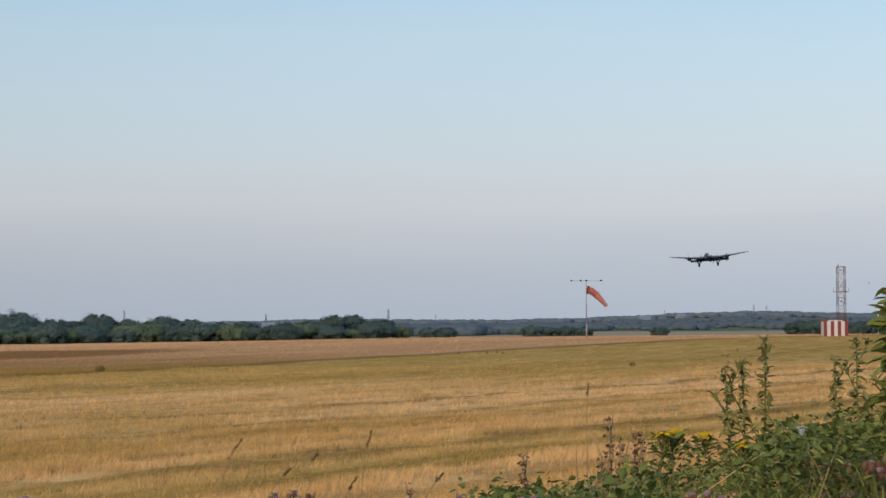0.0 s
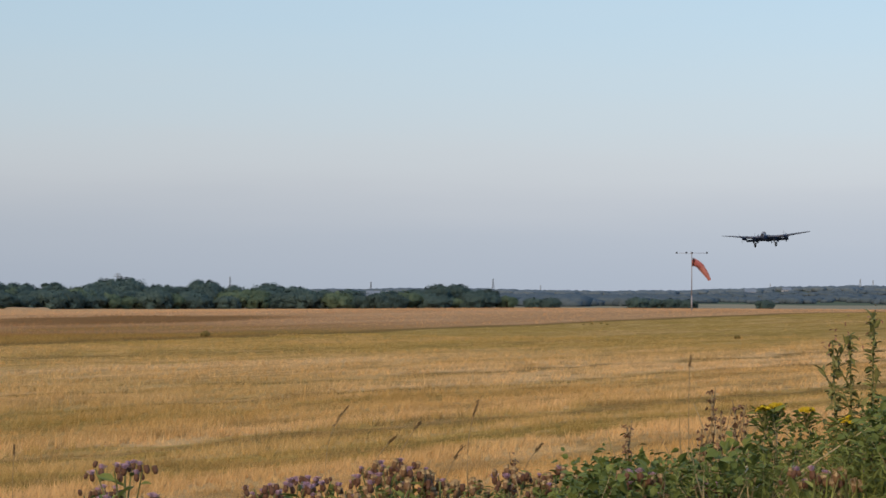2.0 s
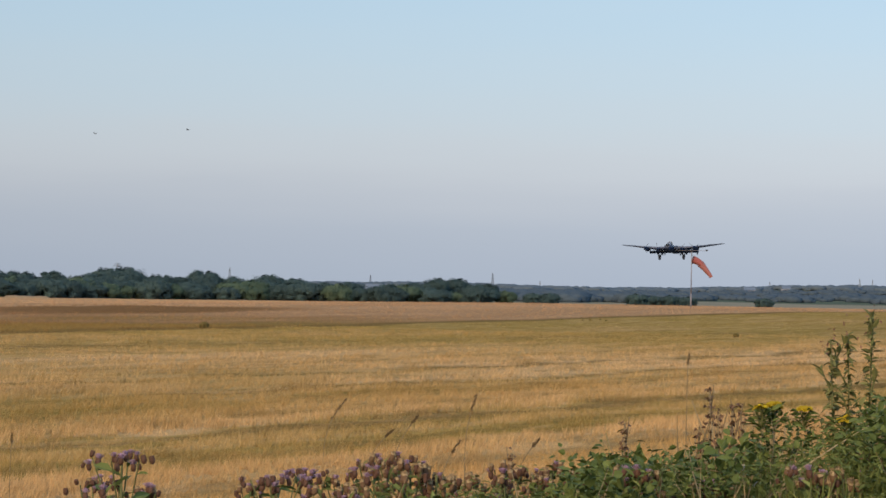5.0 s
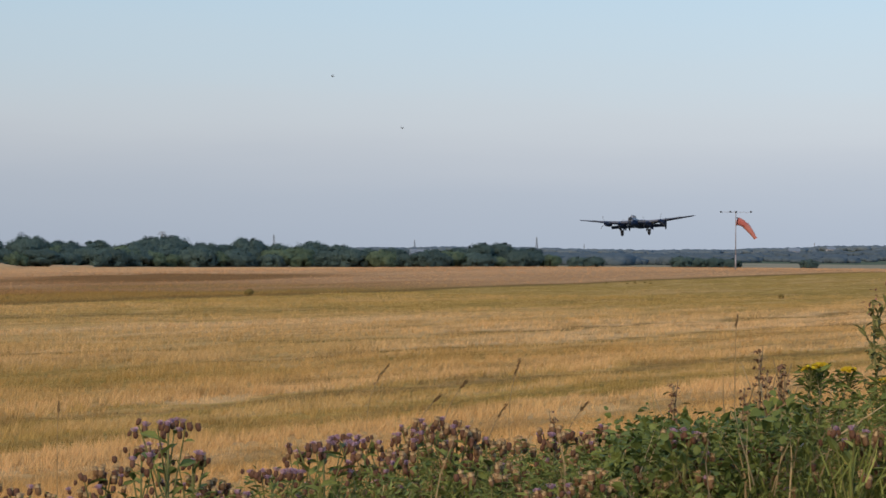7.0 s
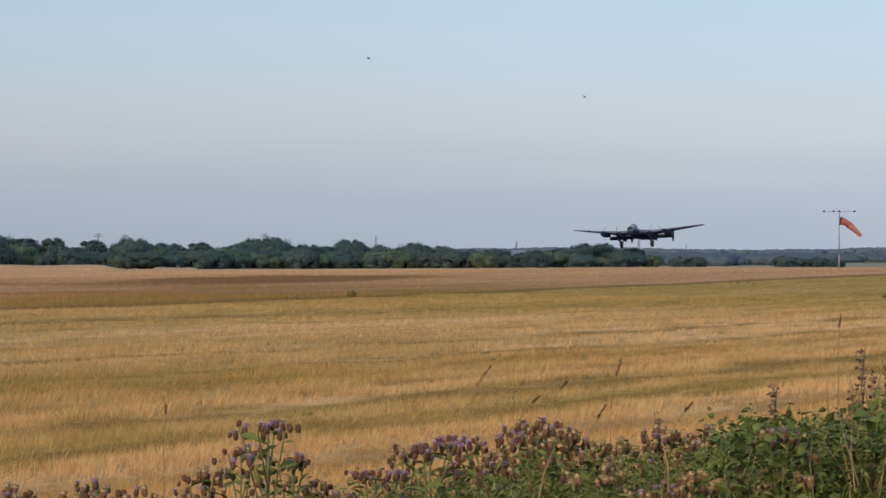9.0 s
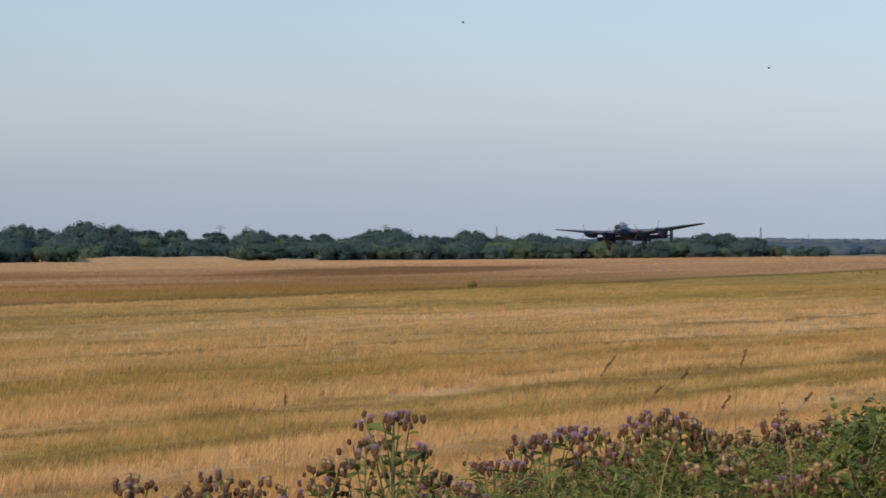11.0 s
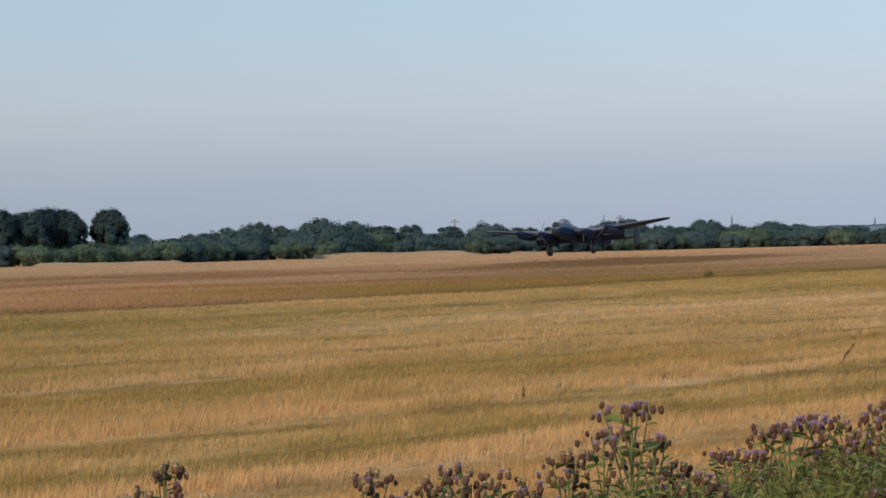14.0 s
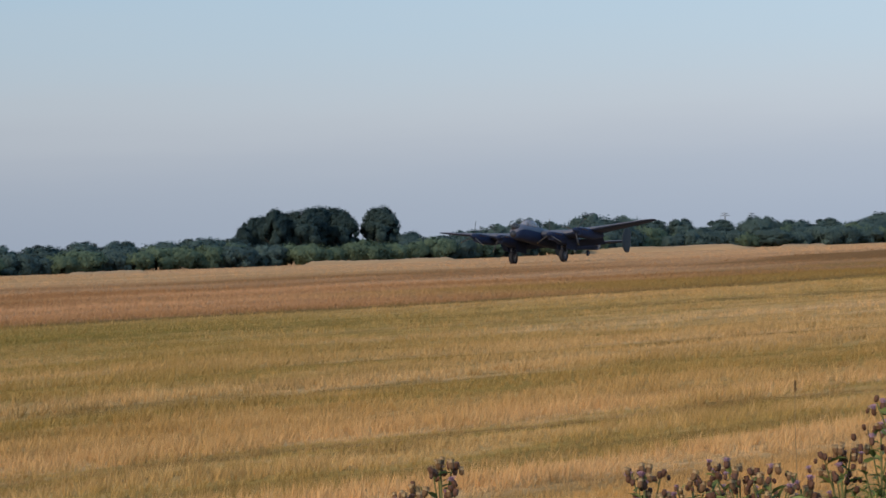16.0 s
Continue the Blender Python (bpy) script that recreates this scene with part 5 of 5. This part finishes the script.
def build_ragwort(az, drop, d, seed):
    g = np.random.default_rng(seed)
    rw, h = stand("ragwort", "ragwort with flat clusters of bright yellow flowers", "wildflower", az, drop, d, "ragwort plants")
    bm = bmesh.new()
    tube(bm, (0, 0, 0), (0, 0, h - 0.09), 0.006, 0.004, 6)
    heads = []
    for k in range(9):
        a, r = k * 2.4, 0.017 * math.sqrt(k / 9)
        tip = Vector((r * math.cos(a), r * math.sin(a), h - 0.004 - 20 * r * r + g.uniform(-0.004, 0.002)))
        tube(bm, (0, 0, h - 0.03 - 0.01 * (k % 3)), tip, 0.0014, 0.001, 4)
        heads.append((tip, Vector((r * math.cos(a) * 45, r * math.sin(a) * 45 - 0.35, 1)).normalized().to_track_quat("Z", "Y").to_matrix()))
    part("stem", bm, M_STEM, rw)
    n = 190
    z = h - 0.012 - 0.16 * g.uniform(0, 1, n) ** 1.3
    a = g.uniform(0, 6.28, n)
    out = g.uniform(0.0, 0.022, n)
    b = np.stack([out * np.cos(a), out * np.sin(a), z], 1)
    v, f = leaves_at(g, b, np.stack([np.cos(a), np.sin(a), g.uniform(-0.3, 0.8, n)], 1), g.uniform(0.010, 0.026, n), 0.36)
    mesh_from("foliage", v, f, M_BRAMBLE, rw)
    for tip, turn in heads:
        bm = bmesh.new()
        for i in range(12):
            t = 2 * math.pi * i / 12
            w = Vector((-math.sin(t), math.cos(t), 0)) * 0.0021
            o = Vector((math.cos(t), math.sin(t), 0))
            bm.faces.new([bm.verts.new(tip + turn @ q) for q in (o * 0.001 - w, o * 0.0068 - w, o * 0.0068 + w, o * 0.001 + w)])
        bmesh.ops.create_uvsphere(bm, u_segments=8, v_segments=5, radius=0.0042, matrix=Matrix.Translation(tip) @ turn.to_4x4() @ Matrix.Diagonal((1, 1, 0.8, 1)))
        part("flower", bm, M_YELLOW, rw)
    return rw


for i, (az, drop, d) in enumerate([(1.5, 188, 5.2), (1.72, 183, 5.25), (2.32, 190, 5.3), (3.12, 205, 5.2)]):
    SWAYING.append(build_ragwort(az, drop, d, 60 + i))


def build_leafy(az, drop, d, seed, stems, label, red=False, big=1.0):
    """A tall leafy weed with upright stems, pointed leaves and small side shoots."""
    g = np.random.default_rng(seed)
    lw, h = stand("tall_weed", label, "weed", az, drop, d)
    lw.rotation_euler.z = 0
    for s in range(stems):
        off = Vector(((s - (stems - 1) / 2) * 0.055 + g.normal(0, 0.008), g.normal(0, 0.02), 0))
        hs = h - (0.0 if s == stems - 1 else g.uniform(0.03, 0.06))
        curve = [off * 0.5 * (t + 0.6) + Vector((0.012 * math.sin(3 * t + s), 0, hs * t)) for t in np.linspace(0, 1, 9)]
        bm = bmesh.new()
        stalk(bm, curve, 0.0024, 0.0018)
        shoots = []
        for k in range(7):
            t = 0.74 + 0.26 * k / 7
            i = min(7, int(t * 8))
            p = curve[i].lerp(curve[i + 1], t * 8 - i)
            ang = g.uniform(0, 6.28)
            q = p + Vector((0.024 * math.cos(ang), 0.022 * math.sin(ang), 0.042))
            tube(bm, p, q, 0.002, 0.0013, 4)
            shoots.append((p, q))
        part("stem", bm, M_STEM, lw)
        base, along, ln = [], [], []
        for t in np.linspace(0.70, 1.0, 190):
            i = min(7, int(t * 8))
            p = curve[i].lerp(curve[i + 1], t * 8 - i)
            ang = g.uniform(0, 6.28)
            base.append(p[:]), along.append((math.cos(ang), math.sin(ang), g.uniform(-0.7, 0.6))), ln.append(big * g.uniform(0.012, 0.033) * (1.8 - 1.1 * t))
        for p, q in shoots:
            for u in (0.4, 0.6, 0.8, 1.0, 1.0):
                base.append(p.lerp(q, u)[:]), along.append((g.normal(), g.normal(), 0.9)), ln.append(g.uniform(0.015, 0.028))
        v, f = leaves_at(g, np.array(base), np.array(along), np.array(ln), 0.42)
        mesh_from("foliage", v, f, M_OLIVE if big < 1.5 else M_NETTLE, lw)
        if red:
            n = 12
            b = np.array([curve[-1][:]] * n) + g.normal(0, 1, (n, 3)) * np.array([0.012, 0.012, 0.02]) - np.array([0, 0, 0.02])
            v, f = leaves_at(g, b, g.normal(0, 1, (n, 3)) + np.array([0, 0, 0.8]), g.uniform(0.006, 0.014, n), 0.4)
            tagged(mesh_from("seed_head", v, f, M_REDLEAF, lw), "reddish seed pods", kind="stuff")
    return lw


M_OLIVE = weed_material("olive_leaf", (0.125, 0.130, 0.038), (0.30, 0.28, 0.10))
SWAYING.append(build_leafy(3.25, 26, 5.3, 71, 3, "tall olive-green leafy weed with reddish tips", True))
SWAYING.append(build_leafy(5.35, 25, 5.2, 72, 2, "tall olive-green leafy weed with ragged leaves"))
SWAYING.append(build_leafy(6.05, 92, 5.1, 73, 2, "shorter olive-green leafy weed"))
SWAYING.append(build_leafy(6.2, -60, 4.9, 74, 1, "tallest bright green leafy weed with red seed pods", True, 2.0))


def build_dock(az, drop, d, seed):
    """A dried dock stalk with rusty whorls of seed."""
    g = np.random.default_rng(seed)
    dk, h = stand("dock_plant", "dried dock stalk with rusty brown seed whorls", "weed", az, drop, d, "dock stalks")
    bm = bmesh.new()
    tube(bm, (0, 0, 0), (0.01, 0, h), 0.004, 0.0018, 6)
    for k in range(3):
        z = h - 0.14 + 0.03 * k
        tube(bm, (0.008, 0, z), (0.03 * (-1) ** k, 0.01, z + 0.09), 0.0018, 0.001, 4)
    part("stem", bm, M_DRYSTEM, dk)
    n = 170
    z = h - g.uniform(0, 0.15, n) ** 1.0
    whorl = np.round(z / 0.016) * 0.016
    b = np.stack([0.01 + g.normal(0, 0.004, n), g.normal(0, 0.004, n), whorl + g.normal(0, 0.002, n)], 1)
    v, f = leaves_at(g, b, g.normal(0, 1, (n, 3)) + np.array([0, 0, 0.3]), g.uniform(0.004, 0.010, n), 0.8)
    mesh_from("seed_spike", v, f, M_DOCK, dk)
    return dk


for i, (az, drop, d) in enumerate([(-1.42, 228, 5.3), (0.35, 168, 5.4), (0.55, 205, 5.3), (0.80, 196, 5.4), (0.15, 232, 5.3), (1.12, 190, 5.5), (-3.72, 286, 5.2)]):
    SWAYING.append(build_dock(az, drop, d, 80 + i))


M_EAR = weed_material("dry_grass_ear", (0.16, 0.095, 0.045), (0.30, 0.19, 0.09))


def build_grass_ear(az, drop, length, d, bend, seed):
    """One dry grass stem that nods under a narrow seed ear."""
    g = np.random.default_rng(seed)
    ge, h = stand("grass_stem", "single dry grass stem with a nodding brown ear", "grass", az, drop, d, "grass stems with ears")
    ge.rotation_euler.z = 0
    pts = []
    for t in (0, 0.3, 0.6, 0.8, 0.9, 0.93, 0.95, 0.97, 0.985, 1.0):
        pts.append(Vector((bend * max(0, t - 0.9) ** 2 * 100, 0.01 * math.sin(5 * t), h * t)))
    bm = bmesh.new()
    stalk(bm, pts, 0.0011, 0.0008, 4)
    part("stem", bm, M_DRYSTEM, ge)
    n = 44
    t = g.uniform(0, 1, n)
    axis = (pts[-1] - pts[-2]).normalized()
    start = pts[-1] - axis * length
    b = np.array([(start + axis * length * u)[:] for u in t]) + g.normal(0, 0.0012, (n, 3))
    v, f = leaves_at(g, b, np.array([axis[:]] * n) + g.normal(0, 0.16, (n, 3)), np.full(n, 0.009), 0.22)
    mesh_from("ear", v, f, M_EAR, ge)
    return ge


for i, (az, drop, l, d, bend) in enumerate([(-7.6, 198, 0.055, 6.2, 0.045), (-4.68, 187, 0.048, 6.0, 0.022), (-5.2, 268, 0.03, 5.6, 0.04), (-6.75, 250, 0.02, 5.8, 0.06), (-6.1, 225, 0.02, 5.9, 0.05), (-0.06, 105, 0.03, 6.4, 0.003), (-3.6, 262, 0.02, 5.7, 0.05), (-13.95, 268, 0.02, 6.5, 0.004)]):
    SWAYING.append(build_grass_ear(az, drop, l, d, bend, 100 + i))


def build_bindweed(az, drop, d, s):
    """A white bindweed trumpet on a thin stalk."""
    bw, h = stand("bindweed", "white bindweed flower on a thin stalk", "wildflower", az, drop, d)
    bm = bmesh.new()
    tube(bm, (0, 0, 0), (0, 0, h - 0.02), 0.002, 0.0015, 5)
    part("stem", bm, M_STEM, bw)
    bm = bmesh.new()
    n = 12
    rings = [[Vector((r * math.cos(2 * math.pi * i / n), r * math.sin(2 * math.pi * i / n), h - 0.02 + z)) for i in range(n)] for z, r in ((0, 0.003 * s), (0.010 * s, 0.006 * s), (0.018 * s, 0.013 * s))]
    loft(bm, rings, False)
    part("flower", bm, M_WHITEFLOWER, bw)
    return bw


for az, drop, d, s in ((4.35, 178, 5.0, 0.9), (1.05, 292, 5.0, 0.8), (1.3, 318, 5.0, 0.6)):
    build_bindweed(az, drop, d, s)


M_CRIMSON = weed_material("crimson_floret", (0.30, 0.03, 0.07), (0.48, 0.06, 0.12))


def build_knapweed(az, drop, d):
    """A knapweed with one crimson brush of florets."""
    kw, h = stand("knapweed", "knapweed with one deep crimson flower head", "wildflower", az, drop, d)
    bm = bmesh.new()
    tube(bm, (0, 0, 0), (0, 0, h - 0.035), 0.0025, 0.0016, 6)
    part("stem", bm, M_STEM, kw)
    bulb, tuft = HEADS["flower"]
    hd = new("flower_head", bulb)
    hd.parent, hd.matrix_basis = kw, Matrix.Translation((0, 0, h - 0.04)) @ Matrix.Diagonal((1.2, 1.2, 1.1, 1))
    me = tuft.copy()
    me.materials[0] = M_CRIMSON
    tf = new("tuft", me)
    tf.parent, tf.matrix_basis = hd, Matrix.Diagonal((1.7, 1.7, 1.0, 1))
    return kw


SWAYING.append(build_knapweed(6.03, 246, 4.7))


# ---- birds ----
M_BIRD = plain("dark_feathers", (0.06, 0.06, 0.065), 0.8, 0, 0.3, 8)


def build_bird():
    """A small dark bird with two wings that beat; it flies along its +x."""
    bird = thing("bird", "small dark bird gliding far off in the sky", "bird", group="birds in the sky")
    bm = bmesh.new()
    loft(bm, [oval(x, 0, z, r, r * 0.9, 10, 2.0) for x, z, r in [(0.22, 0.02, 0.012), (0.17, 0.02, 0.035), (0.05, 0, 0.055), (-0.10, 0, 0.045), (-0.20, 0.01, 0.02), (-0.32, 0.01, 0.03)]])
    part("body", bm, M_BIRD, bird)
    wings = []
    for s in (-1, 1):
        bm = bmesh.new()
        loft(bm, [airfoil(le, s * y, z, ch, 0.07, 5) for y, le, ch, z in ((0.0, 0.09, 0.17, 0), (0.22, 0.12, 0.16, 0.03), (0.42, 0.02, 0.08, 0.02), (0.48, -0.04, 0.03, 0.01))])
        w = part("wing", bm, M_BIRD, bird)
        w.matrix_basis = pose(0, s * 0.03, 0.02)
        wings.append((w, s))
    return bird, wings


BIRDS = [build_bird(), build_bird()]


# ---- what moves ----
# seconds, x, y, height, bank, pitch of the aircraft; it holds one heading
FLIGHT = [
    (0.0, 46.32, 1065.33, 28.22, 3.46, 3.25), (1.0, 35.53, 1014.7, 25.93, 3.43, 3.52), (2.0, 24.89, 964.76, 23.75, 2.9, 3.76),
    (3.0, 14.38, 915.48, 21.46, 2.05, 3.97), (4.0, 4.02, 866.85, 18.82, 1.06, 4.45), (5.0, -6.22, 818.83, 16.36, 1.55, 4.62),
    (6.0, -16.33, 771.4, 13.91, 2.03, 4.79), (7.0, -26.32, 724.53, 11.46, 2.52, 4.96), (8.0, -36.19, 678.2, 9.54, 3.04, 5.43),
    (9.0, -45.96, 632.37, 7.98, 2.56, 5.65), (10.0, -55.63, 587.03, 6.43, 2.09, 5.87), (11.0, -65.19, 542.14, 5.3, 2.16, 6.4),
    (12.0, -74.67, 497.68, 4.45, 2.58, 6.85), (13.0, -84.06, 453.63, 4.1, 3.02, 7.31), (14.0, -93.37, 409.95, 3.48, 2.9, 7.76),
    (15.0, -102.6, 366.62, 3.36, 2.35, 8.19), (16.0, -111.77, 323.62, 3.14, 1.49, 8.1),
]
HEADING = 192.03


# seconds, bearing, elevation of two far birds
GLIDES = [
    [(0.0, -22.0, 3.0), (3.2, -15.7, 2.45), (5.0, -10.5, 3.2), (6.6, -8.2, 3.6), (7.4, -8.78, 3.72), (11.0, -10.27, 4.6), (16.0, -14.0, 6.2)],
    [(0.0, -18.0, 4.5), (4.0, -16.0, 3.6), (6.6, -6.78, 2.55), (7.4, -7.1, 2.72), (10.5, -3.6, 3.6), (12.5, -5.95, 3.7), (14.0, -3.0, 4.4), (16.0, 2.0, 5.0)],
]


def motions():
    walk(AIRCRAFT, [(t, pose(x, y, z, bank, -pitch, 90 - HEADING)) for t, x, y, z, bank, pitch in FLIGHT])
    for k, prop in enumerate(PROPS):
        at = prop.matrix_basis.translation.copy()
        walk(prop, [(i / FPS, pose(*at, 83.0 * i + 37 * k)) for i in range(16 * FPS + 1)])
    for wheel in WHEELS:
        at, turn, rows = wheel.matrix_basis.translation.copy(), 0.0, [(0.0, wheel.matrix_basis.copy())]
        for i in range(int(13.4 * FPS), 16 * FPS + 1):
            rows.append((i / FPS, pose(*at, 0, turn, 0)))
            turn += min(84.0, (i / FPS - 13.4) * 150)
        walk(wheel, rows)
    rows_f, rows_t = [], []
    for i in range(33):
        t = i * 0.5
        rows_f.append((t, pose(0.2, 0, 6.6, 3 * math.sin(2.1 * t), 10 + 4 * math.sin(1.3 * t + 0.4), 20 + 8 * math.sin(0.7 * t))))
        rows_t.append((t, pose(*SOCK_END, 0, SOCK_DROOP - 2 + 5 * math.sin(1.3 * t - 0.5), 5 * math.sin(0.7 * t - 0.8))))
    for k, weed in enumerate(SWAYING):
        rest = weed.matrix_basis.copy()
        at, q = rest.translation.copy(), rest.to_quaternion().to_matrix().to_4x4()
        walk(weed, [(0.8 * i, Matrix.Translation(at) @ pose(0, 0, 0, 0.12 * math.sin(1.1 * i + k), 0.22 * math.sin(1.7 * i + 0.6 * k), 0) @ q) for i in range(21)])
    for (bird, wings), glide in zip(BIRDS, GLIDES):
        rows = []
        for t, az, el in glide:
            p = bearing(az, 400, 3.0 + 400 * math.tan(radians(el)))
            rows.append((t, pose(*p, 0, 0, 170 if glide is GLIDES[0] else 150)))
        walk(bird, rows)
        for w, s in wings:
            at = w.matrix_basis.translation.copy()
            walk(w, [(0.1 * i, pose(*at, s * 32 * math.sin(1.9 * i), 0, 0)) for i in range(161)])
    walk(SOCK_FRONT, rows_f)
    walk(SOCK_TAIL, rows_t)


motions()
